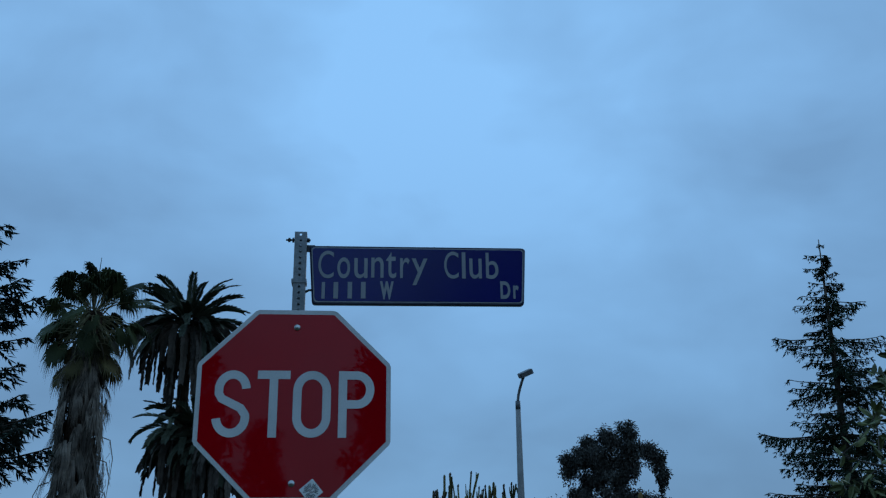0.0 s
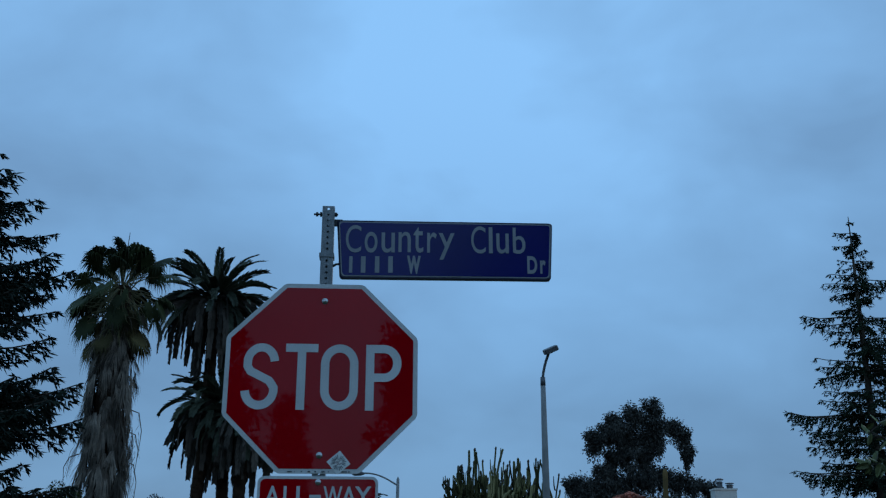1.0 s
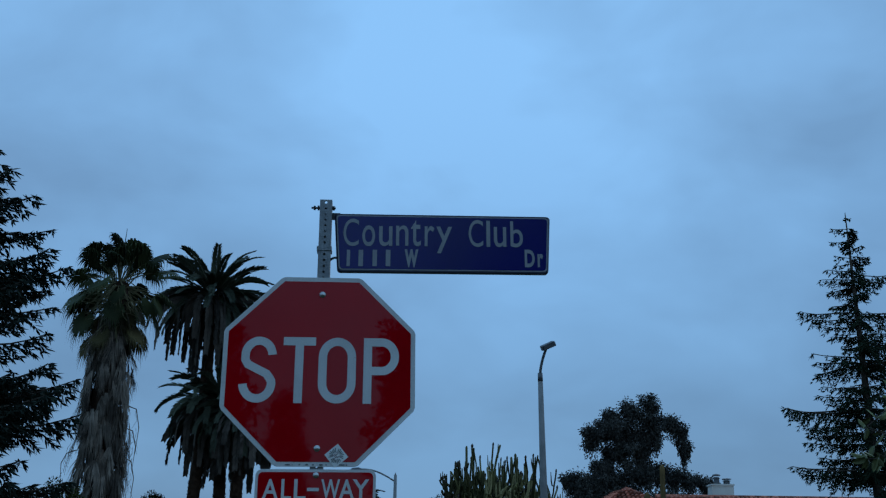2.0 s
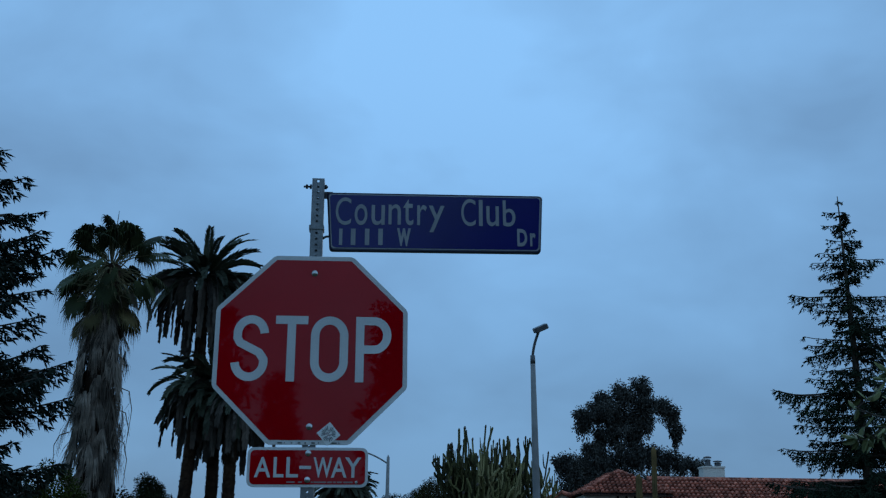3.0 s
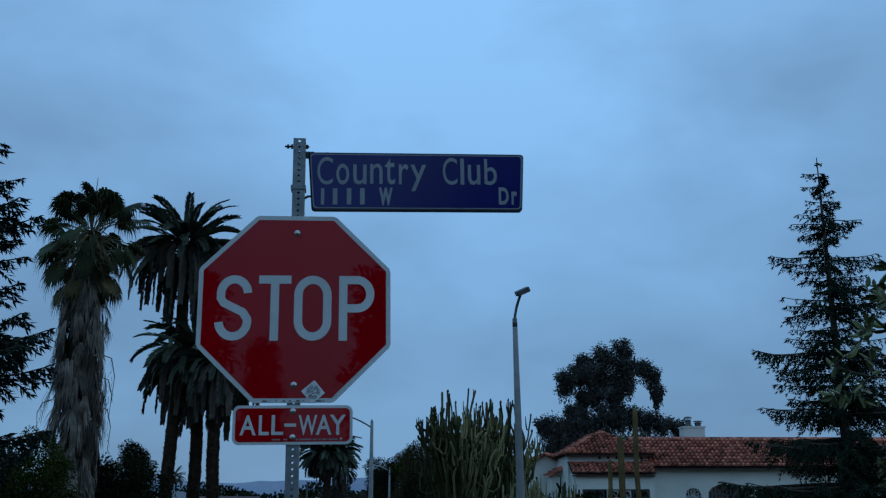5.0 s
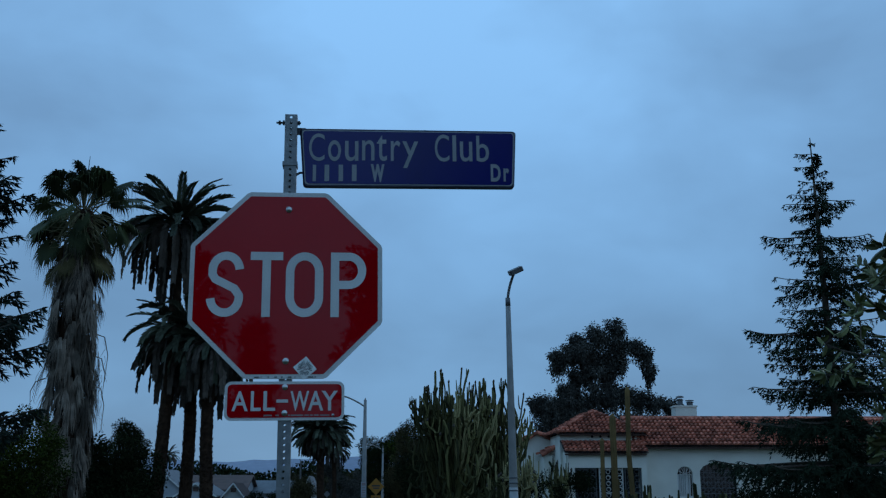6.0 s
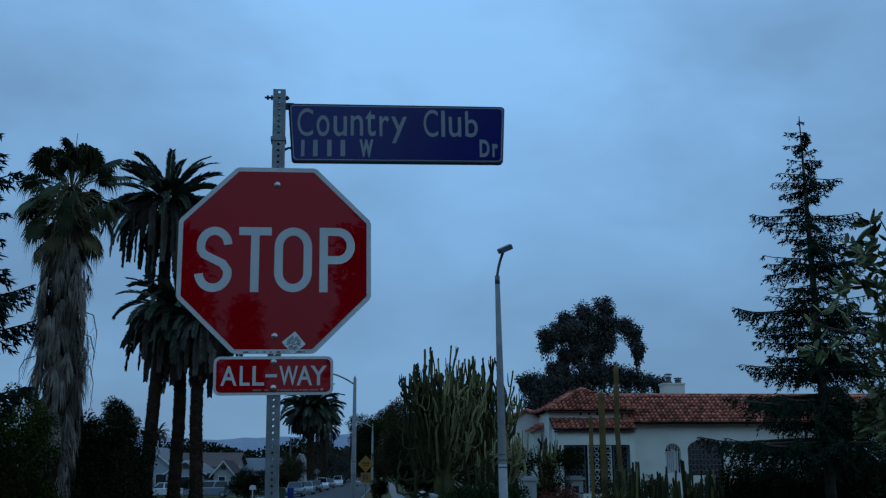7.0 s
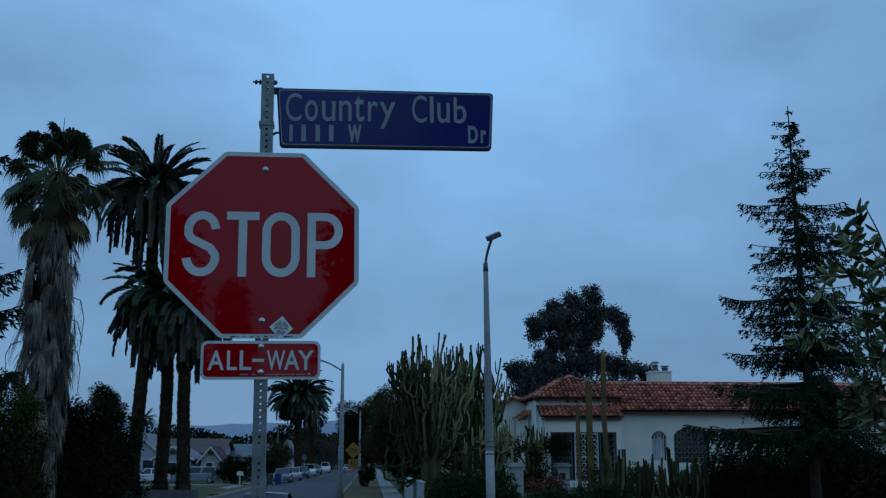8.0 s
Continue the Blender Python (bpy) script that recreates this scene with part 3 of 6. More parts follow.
# ---- street lamps ----
def lamp_led():
    base = thing("street_lamp", pose(3.08, 28, 0.04, 0, -0.75, 0), "tall grey concrete street lamp with a small flat head", "street lamp", "street lamps")
    s = Shape()
    s.tube([(0, 0, 0), (0, 0, 0.35), (0, 0, 0.4)], [0.2, 0.19, 0.13], 16)
    part("footing", s, CONCRETE_POLE, base, smooth=False)
    s = Shape()
    s.tube([(0, 0, 0.35), (0, 0, 2.6), (0, 0, 5), (0, 0, 7.75)], [0.125, 0.115, 0.095, 0.068], 14)
    part("pole", s, CONCRETE_POLE, base, "tapered grey concrete pole", smooth=True)
    s = Shape()
    s.tube([(0, 0, 7.62), (0, 0, 7.86)], [0.073, 0.068], 14)
    part("collar", s, LAMP_METAL, base, smooth=True)
    s = Shape()
    s.tube([(0, 0, 0.36), (0, 0, 2.6)], [0.129, 0.1185], 14)
    part("sleeve", s, PALE_SLEEVE, base, "pale painted lower sleeve", smooth=True)
    for z in (2.5, 2.7, 2.84):
        s = Shape()
        s.tube([(0, 0, z), (0, 0, z + 0.035)], [0.124, 0.124], 14)
        part("band", s, LAMP_METAL, base, smooth=True)
    s = Shape()
    pts = [(0.19 * t ** 1.6, -0.2 * t * t, 7.8 + 0.8 * t - 0.03 * t * t) for t in [i / 8 for i in range(9)]]
    s.tube(pts, [0.04] * 9, 10)
    part("arm", s, LAMP_METAL, base, "short curved steel arm", smooth=True)
    s = Shape()
    m = Matrix.Translation((0.21, -0.3, 8.58)) @ Matrix.Rotation(radians(-24), 4, "Y") @ Matrix.Rotation(radians(14), 4, "X")
    prof = rounded(-0.2, 0.2, -0.075, 0.075, 0.03)
    t = Shape()
    t.slab(prof, -0.17, 0.17, 0.03)
    s.add([m @ Vector(p) for p in t.v], t.f)
    head = part("head", s, LAMP_METAL, base, "flat grey lamp head")
    s = Shape()
    s.box(-0.12, 0.14, -0.1, 0.1, -0.076, -0.068, m)
    part("lens", s, LENS, head)
    return base


def lamp_cobra(y, x, z):
    base = thing("street_lamp", pose(x, y, 0.12), "tall grey street lamp with a curved arm over the road", "street lamp", "street lamps")
    s = Shape()
    s.tube([(0, 0, 0), (0, 0, 1.0), (0, 0, z)], [0.2, 0.16, 0.085], 14)
    s.tube([(0, 0, z), (0, 0, z + 0.12)], [0.05, 0.02], 8)
    part("pole", s, CONCRETE_POLE, base, "tapered grey concrete pole", smooth=True)
    s = Shape()
    s.tube([(-2.1 * t, 0, z - 0.38 + 0.75 * math.sin(t * 1.75) * (1 - 0.12 * t)) for t in [i / 10 for i in range(11)]], [0.045] * 11, 8)
    part("arm", s, CONCRETE_POLE, base, "curved steel arm", smooth=True)
    s = Shape()
    s.tube([(-1.9, 0, z + 0.27), (-2.1, 0, z + 0.27), (-2.45, 0, z + 0.24), (-2.6, 0, z + 0.2)], [0.05, 0.13, 0.12, 0.03], 10)
    part("head", s, LAMP_METAL, base, "slim cobra lamp head", smooth=True)
    return base




def utility_pole(x, y, tall):
    base = thing("utility_pole", pose(x, y, 0.0), "thin weathered wooden utility pole among street trees", "utility pole")
    s = Shape()
    s.tube([(0, 0, -0.3), (0, 0, tall)], [0.16, 0.11], 10)
    part("pole", s, WOOD, base, smooth=True)
    s = Shape()
    s.box(-0.8, 0.8, -0.06, 0.06, tall - 0.5, tall - 0.38)
    part("crossarm", s, WOOD, base)


utility_pole(-13.9, 152, 7.4)
lamp_led()
lamp_cobra(58, -1.88, 7.62)
lamp_cobra(118, -1.46, 7.75)


# ---- small signs along the street ----
def road_sign(name, x, y, label, panels, tall, mat_back=None):
    """panels: (kind, z, half size); diamond or plate on a thin post."""
    base = thing(name, pose(x, y, 0.1), label, "road sign")
    s = Shape()
    s.box(-0.03, 0.03, 0, 0.06, 0, tall)
    part("post", s, GALVANISED, base)
    made = []
    for kind, z, w, h, mat in panels:
        s = Shape()
        if kind == "diamond":
            s.slab([(0, z - h), (w, z), (0, z + h), (-w, z)], -0.008, -0.003, 0.0)
        else:
            s.slab(rounded(-w, w, z - h, z + h, min(w, h) * 0.12), -0.008, -0.003, 0.0)
        made.append(part("panel", s, mat, base))
    return made


ys = road_sign("warning_sign", -1.5, 76, "yellow diamond warning sign over a speed plate", (("diamond", 2.95, 0.6, 0.62, YELLOW), ("plate", 1.96, 0.36, 0.36, YELLOW)), 3.5)
s = Shape()
s.box(-0.3, 0.3, -0.012, -0.009, 2.96, 3.06)
s.box(-0.22, 0.24, -0.012, -0.009, 2.8, 2.88)
part("print", s, INK, ys[0], "dark unreadable bars")
for ch, a, b in (("1", -0.17, -0.06), ("5", 0.02, 0.2)):
    part("digit", glyph(ch, a, b, 1.82, 2.2, -0.0125, 0.03), INK, ys[1], "black digit " + ch)
ws = road_sign("parking_sign", -1.88, 57.7, "narrow white sign on the lamp pole", (("plate", 2.66, 0.15, 0.4, GREY_WALL),), 3.1)
s = Shape()
for k in range(4):
    s.box(-0.1, 0.11 - 0.03 * (k % 2), -0.012, -0.009, 2.32 + 0.13 * k, 2.38 + 0.13 * k)
s.box(-0.11, 0.11, -0.012, -0.009, 2.86, 3.02)
part("print", s, SMALL_PRINT, ws[0], "dull red unreadable bars")
road_sign("diamond_sign", -10.2, 156, "grey back of a diamond road sign with a plate", (("diamond", 2.5, 0.5, 0.5, GALVANISED), ("plate", 1.55, 0.28, 0.25, GALVANISED)), 2.95)


# ---- the tiled house ----
def wall_with_openings(x0, x1, z0, z1, y0, y1, openings):
    """openings: (left, right, sill, spring, rise); an arch where rise is above 0. The wall runs from y0 (front) to y1."""
    s = Shape()
    cuts = [x0]
    for a, b, sill, spring, rise in openings:
        n = 10 if rise else 1
        cuts += [a + (b - a) * i / n for i in range(n + 1)]
    cuts = sorted(set(cuts + [x1]))

    def top_of(o, x):
        a, b, sill, spring, rise = o
        u = max(-1, min(1, (x - (a + b) / 2) / ((b - a) / 2)))
        return spring + rise * math.sqrt(max(0, 1 - u * u))

    for a, b in zip(cuts, cuts[1:]):
        o = next((o for o in openings if o[0] - 1e-6 <= a and b <= o[1] + 1e-6), None)
        spans = [(z0, z0, z1, z1)] if o is None else [(z0, z0, o[2], o[2]), (top_of(o, a), top_of(o, b), z1, z1)]
        for la, lb, ta, tb in spans:
            s.add([(a, y0, la), (b, y0, lb), (b, y0, tb), (a, y0, ta), (a, y1, la), (b, y1, lb), (b, y1, tb), (a, y1, ta)],
                  [(0, 1, 2, 3), (7, 6, 5, 4), (3, 2, 6, 7), (1, 0, 4, 5)])
    for o in openings:
        for x in o[:2]:
            s.quad((x, y0, o[2]), (x, y0, o[3]), (x, y1, o[3]), (x, y1, o[2]))
    for x in (x0, x1):
        s.quad((x, y0, z0), (x, y0, z1), (x, y1, z1), (x, y1, z0))
    return s


def tiles(s, origin, along, up, width, length, left=lambda q: 0.0, right=lambda q: 0.0, pitch=0.27, course=0.4):
    """Barrel tiles on a slope from its lower corner; left and right cut the slope at a height q up it."""
    along, up = Vector(along).normalized(), Vector(up).normalized()
    out_ = along.cross(up).normalized()
    for j in range(int(length / course)):
        q = j * course
        for i in range(int(width / pitch)):
            x = (i + 0.5) * pitch
            if x < left(q) or x > width - right(q):
                continue
            p = Vector(origin) + along * (x + random.uniform(-0.012, 0.012)) + up * (q + random.uniform(-0.02, 0.02))
            vs = []
            for d, r, lift in ((-0.03, 0.124, 0.1), (course + 0.03, 0.088, 0.0)):
                for k in range(6):
                    a = math.pi * k / 5
                    vs.append(p + up * d + along * (r * math.cos(a)) + out_ * (r * 1.15 * math.sin(a) + lift + 0.01))
            fs = [(k, k + 1, 7 + k, 6 + k) for k in range(5)] + [(5, 4, 3, 2, 1, 0)]
            s.add(vs, fs)


def tiled_house():
    base = thing("tiled_house", pose(0, 0, 0), "single-storey cream stucco house with red barrel-tile roofs", "house")
    g = 0.6
    # right wing
    wall = part("wall", wall_with_openings(14.4, 32, g, 5.3, 60, 60.3, ((16.55, 17.5, 2.3, 3.6, 0.47), (17.92, 20.1, 2.2, 3.8, 0.45))), STUCCO, base, "cream stucco wall with arched windows")
    s = Shape()
    s.box(14.4, 32, 71.7, 72, g, 5.3)
    s.box(31.7, 32, 60.3, 71.7, g, 5.3)
    part("wall", s, STUCCO, base)
    # hip wing
    s = Shape()
    s.box(9.62, 9.8, 60, 71.7, g, 5.94)
    s.box(9.8, 14.4, 60, 60.25, 4.9, 5.98)
    s.box(14.15, 14.4, 60.25, 66, 5.0, 5.98)
    part("wall", s, STUCCO, base, "raised stucco wall with round vents")
    for x in (11.55, 12.05, 12.55):
        s = Shape()
        s.tube([(x, 59.99, 5.8), (x, 60.02, 5.8)], [0.075, 0.075], 12)
        part("vent", s, DARK_ROOM, base, "small round dark vent")
    # porch front with a wide opening
    part("porch_wall", wall_with_openings(9.84, 14.4, g, 4.88, 58.6, 58.85, ((10.2, 14.1, 1.2, 3.95, 0),)), STUCCO, base, "cream porch front with a wide opening")
    s = Shape()
    s.box(9.77, 10.05, 58.85, 59.998, g, 4.88)
    part("porch_wall", s, STUCCO, base)
    s = Shape()
    s.box(14.2, 14.4, 58.85, 60, g, 4.78)
    part("porch_wall", s, STUCCO, base)
    # dark sheet in place of the porch's shaded depth
    s = Shape()
    s.box(10.05, 14.2, 59.9, 59.95, g, 4.7)
    part("porch_back", s, DARK_ROOM, base)
    for a, b in ((10.25, 11.45), (11.65, 13.0), (13.15, 14.05)):
        pale = a > 11.5 and a < 13
        s = Shape()
        for x in (a, b):
            s.tube([(x, 58.72, 1.2), (x, 58.72, 3.95)], [0.035] * 2, 6)
        for z in (1.25, 2.55, 3.88):
            s.tube([(a, 58.72, z), (b, 58.72, z)], [0.025] * 2, 6)
        n = int((b - a) / 0.33)
        for i in range(n):
            for k in range(8):
                cx, cz = a + (b - a) * (i + 0.5) / n, 1.42 + 0.33 * k
                ring = [(cx + 0.14 * math.cos(t) * (1 - 0.35 * t / 8.5), 58.72, cz + 0.15 * math.sin(t) * (1 - 0.35 * t / 8.5)) for t in [8.5 * q / 14 for q in range(15)]]
                s.tube(ring, [0.017] * 15, 4, caps=False)
        part("scroll_grille", s, GRILLE if pale else LAMP_METAL, base, "pale iron scrollwork screen" if pale else "grey iron scrollwork screen")
    # roofs
    s = Shape()
    sl = math.hypot(3.0, 2.15)
    # right wing slopes
    s.add([(13.9, 59.45, 5.2), (32.3, 59.45, 5.2), (32.3, 62.6, 7.05), (13.9, 62.6, 7.05), (32.3, 72.3, 5.2), (13.9, 72.3, 5.2), (32.3, 69.2, 7.05), (13.9, 69.2, 7.05)],
          [(0, 1, 2, 3), (3, 2, 6, 7), (7, 6, 4, 5)])
    bed = part("roof_bed", s, TILE_BED, base)
    s = Shape()
    tiles(s, (13.9, 59.4, 5.22), (1, 0, 0), (0, 3.15, 1.85), 18.4, 3.64)
    part("roof_tiles", s, TILE, base, "weathered red barrel tiles", kind="stuff")
    s = Shape()
    k = 13.9
    while k < 32:
        t = Shape()
        t.tube([(k, 62.6, 7.1), (k + 0.4, 62.6, 7.12)], [0.13, 0.105], 10)
        s.add(t.v, t.f)
        k += 0.36
    part("ridge_tiles", s, TILE, base, "row of ridge tiles", kind="stuff")
    # hip roof
    tip = Vector((12.08, 62.4, 7.45))
    c = [Vector(p) for p in ((9.4, 59.55, 5.95), (14.8, 59.55, 5.95), (14.8, 65.3, 5.95), (9.4, 65.3, 5.95))]
    s = Shape()
    for i in range(4):
        s.add([c[i], c[(i + 1) % 4], tip], [(0, 1, 2)])
    part("roof_bed", s, TILE_BED, base)
    s = Shape()
    rise = Vector((0, 2.85, 1.55))
    tiles(s, c[0], (1, 0, 0), rise, 5.4, rise.length, lambda q: q * 2.85 / 3.24, lambda q: q * 2.85 / 3.24, course=0.38)
    rise2 = Vector((2.55, 0, 1.5))
    tiles(s, c[3], (0, -1, 0), rise2, 5.75, rise2.length, lambda q: q * 0.88, lambda q: q * 0.88, course=0.38)
    for a in (c[0], c[1]):
        for q in range(11):
            s.tube([a.lerp(tip, q / 11) + Vector((0, 0, 0.08)), a.lerp(tip, (q + 1.15) / 11) + Vector((0, 0, 0.06))], [0.12, 0.09], 8)
    part("roof_tiles", s, TILE, base, "weathered red barrel tiles on a low hip", kind="stuff")
    # shed roof over the porch
    s = Shape()
    s.add([(9.6, 58.3, 4.78), (14.5, 58.3, 4.78), (14.5, 60, 5.58), (9.6, 60, 5.58)], [(0, 1, 2, 3)])
    part("roof_bed", s, TILE_BED, base)
    s = Shape()
    tiles(s, (9.6, 58.25, 4.8), (1, 0, 0), (0, 1.7, 0.8), 4.9, 1.95)
    part("roof_tiles", s, TILE, base, "weathered red barrel tiles over the porch", kind="stuff")
    # small gable behind, and its side roof
    s = Shape()
    s.add([(7.75, 64, g), (9.9, 64, g), (9.9, 64, 5.7), (8.82, 64, 6.17), (7.75, 64, 5.55), (7.75, 70, g), (7.75, 70, 5.55)],
          [(0, 1, 2, 3, 4), (5, 0, 4, 6)])
    part("gable_wall", s, STUCCO, base, "small cream gable")
    s = Shape()
    for a, b in (((7.6, 63.8, 5.5), (8.82, 63.8, 6.24)), ((8.82, 63.8, 6.24), (10, 63.8, 5.7))):
        s.add([a, b, (b[0], 70, b[2]), (a[0], 70, a[2]), (a[0], 63.8, a[2] - 0.1), (b[0], 63.8, b[2] - 0.1)], [(0, 1, 2, 3), (4, 5, 1, 0)])
    part("roof_bed", s, TILE_BED, base)
    s = Shape()
    tiles(s, (7.6, 70, 5.52), (0, -1, 0), (1.22, 0, 0.74), 6.2, 1.45, course=0.38)
    tiles(s, (10.0, 63.8, 5.72), (0, 1, 0), (-1.18, 0, 0.54), 6.2, 1.35, course=0.38)
    crest = Vector((8.82, 63.76, 6.3))
    for a in (Vector((7.58, 63.76, 5.52)), Vector((10.02, 63.76, 5.72))):
        for q in range(4):
            s.tube([a.lerp(crest, q / 4), a.lerp(crest, (q + 1.1) / 4) + Vector((0, 0, -0.03))], [0.13, 0.1], 8)
    part("roof_tiles", s, TILE, base, "red tiles on the gable", kind="stuff")
    s = Shape()
    s.box(8.95, 9.6, 62.1, 64, g, 4.78)
    part("bay_wall", s, STUCCO, base)
    s = Shape()
    tiles(s, (8.8, 63.8, 4.8), (0, -1, 0), (0.9, 0, 0.52), 1.9, 1.05, course=0.34)
    for q in range(3):
        s.tube([(8.8 + 0.3 * q, 61.95, 4.8 + 0.173 * q), (9.13 + 0.3 * q, 61.95, 4.96 + 0.173 * q)], [0.12, 0.1], 8)
    part("roof_tiles", s, TILE, base, "red tiles on the low side roof", kind="stuff")
    # eave boards
    s = Shape()
    s.box(14.42, 32.2, 59.5, 59.98, 5.08, 5.16)
    s.box(9.5, 14.7, 59.62, 59.98, 5.86, 5.93)
    s.box(9.65, 14.4, 58.38, 58.58, 4.66, 4.75)
    part("eave_board", s, SHINGLE, base, "dark brown eave board")
    # chimney
    s = Shape()
    s.box(17.52, 18.87, 63, 64, 6.6, 7.82)
    s.box(17.47, 18.92, 62.95, 64.05, 7.82, 7.92)
    chim = part("chimney", s, STUCCO, base, "broad cream chimney")
    for x, h, r in ((17.95, 0.66, 0.22), (18.57, 0.4, 0.25)):
        s = Shape()
        s.tube([(x, 63.4, 7.9), (x, 63.4, 7.9 + h * 0.7)], [r * 0.8, r * 0.75], 12)
        s.tube([(x, 63.4, 7.9 + h * 0.55), (x, 63.4, 7.9 + h * 0.6)], [r, r], 12)
        s.tube([(x, 63.4, 7.9 + h * 0.82), (x, 63.4, 7.9 + h * 0.92), (x, 63.4, 7.9 + h)], [r * 1.15, r * 1.1, r * 0.4], 12)
        part("chimney_pot", s, LAMP_METAL, chim, "grey metal chimney pot with a cap")
    # windows
    for a, b, sill, spring, rise_, grid in ((16.55, 17.5, 2.3, 3.6, 0.47, 4), (17.92, 20.1, 2.2, 3.8, 0.45, 9)):
        s = Shape()
        mid = (a + b) / 2
        outline = [(a, sill), (b, sill)] + [(mid + (b - a) / 2 * math.cos(t), spring + rise_ * math.sin(t)) for t in [math.pi * q / 12 for q in range(13)]]
        s.add([(x, 60.2, z) for x, z in outline], [tuple(range(len(outline)))])
        win = part("window", s, GLASS, base, "arched window with an iron grille")
        s = Shape()
        s.tube([(x, 60.15, z) for x, z in outline[2:]], [0.035] * 13, 4)
        s.box(a, b, 60.1, 60.2, sill, sill + 0.06)
        s.box(a, a + 0.05, 60.1, 60.2, sill, spring)
        s.box(b - 0.05, b, 60.1, 60.2, sill, spring)
        part("frame", s, TRIM if grid == 4 else DARK_IRON, win)
        s = Shape()
        for i in range(1, grid + 1):
            x = a + (b - a) * i / (grid + 1)
            u = (x - mid) / ((b - a) / 2)
            s.tube([(x, 60.04, sill), (x, 60.04, spring + rise_ * math.sqrt(1 - u * u))], [0.016] * 2, 5)
        if grid == 4:
            for q in range(1, 6):
                t = math.pi * q / 6
                s.tube([(mid, 60.04, spring), (mid + (b - a) * 0.5 * math.cos(t), 60.04, spring + rise_ * math.sin(t))], [0.014] * 2, 5)
            s.tube([(a, 60.04, spring), (b, 60.04, spring)], [0.016] * 2, 5)
        else:
            for q in range(6):
                s.tube([(a, 60.04, sill + 0.3 * q), (b, 60.04, sill + 0.3 * q)], [0.016] * 2, 5)
        if grid != 4:
            for i in range(7):
                for q in range(5):
                    cx, cz = a + (b - a) * (i + 0.5) / 7, sill + 0.2 + 0.33 * q
                    s.tube([(cx + 0.13 * math.cos(t), 60.04, cz + 0.13 * math.sin(t)) for t in [6.4 * w_ / 10 for w_ in range(11)]], [0.017] * 11, 4, caps=False)
        part("grille", s, GRILLE if grid == 4 else LAMP_METAL, win, "iron window grille")
        if grid == 4:
            s = Shape()
            for q in range(7):
                s.tube([(a + 0.1 + 0.11 * q, 60.17, sill + 0.05), (a + 0.1 + 0.11 * q, 60.17, spring)], [0.05] * 2, 6)
            part("curtain", s, TRIM, win, "pale drawn curtain")
    return base


tiled_house()


# ---- garden pillars and walls ----
def pillar(x, y, z0, z1, w):
    base = thing("garden_pillar", pose(x, y, z0), "white plastered garden pillar with a capped top", "pillar", "garden pillars")
    s = Shape()
    s.box(-w, w, -w, w, -0.3, z1 - z0 - 0.16)
    part("shaft", s, WHITE_WALL, base)
    s = Shape()
    s.box(-w * 1.25, w * 1.25, -w * 1.25, w * 1.25, z1 - z0 - 0.16, z1 - z0 - 0.04)
    s.box(-w * 0.9, w * 0.9, -w * 0.9, w * 0.9, z1 - z0 - 0.04, z1 - z0 + 0.04)
    part("cap", s, WHITE_WALL, base)


pillar(6.22, 45, 0.7, 2.22, 0.27)
pillar(9.15, 50, 0.7, 2.2, 0.36)
# flat panel; the shade of a niche is put into its dark colour
s = Shape()
s.box(9.0, 9.3, 49.62, 49.65, 1.45, 1.75)
tagged(part("lantern_niche", s, DARK_ROOM, None), "small dark niche in a white pillar", "niche")
for x0, x1, y0, y1, z in ((2.03, 2.17, 45.4, 50, 1.36), (1.92, 2.17, 51, 64, 1.25), (2.7, 5.9, 45.0, 45.2, 1.05)):
    s = Shape()
    s.box(x0, x1, y0, y1, -0.1, z)
    s.box(x0 - 0.05, x1 + 0.05, y0, y1, z + 0.003, z + 0.08)
    tagged(part("garden_wall", s, WHITE_WALL, None), "low white plastered garden wall beside the pavement", "wall", kind="structure")


# ---- palms ----
def frond(s, p, az, elev, length, bend, rng, pairs=34, leaflet=0.5, width=0.12, lift=0.3, turn=0.7, ease=0.4):
    """A feather frond: a bending rib with close leaflets on both sides that lie forward and taper to the tip."""
    pos, e = Vector(p), min(elev, 1.35)
    step = length / pairs
    flat = Vector((math.cos(az), math.sin(az), 0))
    side = Vector((-math.sin(az), math.cos(az), 0))
    twist = rng.uniform(-turn, turn)
    pts, vs, fs = [], [], []
    for i in range(pairs + 1):
        u = i / pairs
        d = flat * math.cos(e) + Vector((0, 0, math.sin(e)))
        up = -flat * math.sin(e) + Vector((0, 0, math.cos(e)))
        pts.append(pos.copy())
        root = len(vs)
        vs += [pos.copy(), pos + up * 0.025]
        if i:
            fs.append((last[0], last[1], root + 1, root))
        last = (root, root + 1)
        if u > 0.1:
            ll = leaflet * (0.45 + 0.65 * math.sin(math.pi * min(1, u * 0.8 + 0.12))) * rng.uniform(0.85, 1.1)
            for sg in (-1, 1):
                out_ = (side * sg * math.cos(twist) + up * (lift + sg * math.sin(twist))).normalized()
                along = (d * 1.4 + out_ * 0.68 + unit(rng) * 0.1 + Vector((0, 0, -0.08))).normalized()
                flare = along.cross(d.cross(out_) + unit(rng) * 0.5)
                flare = flare.normalized() * (width * 0.5)
                k = len(vs)
                half = pos + along * (ll * 0.45)
                vs += [half + flare, pos + along * ll, half - flare]
                fs.append((root, k, k + 1, k + 2))
        pos = pos + d * step
        e = max(-1.54, e - bend * step * (ease + (1.6 - ease) * u))
    s.add(vs, fs)
    s.tube(pts[::6] + [pts[-1]], [0.05, 0.042, 0.034, 0.026, 0.018, 0.01, 0.006][:len(pts[::6]) + 1], 4, caps=False)


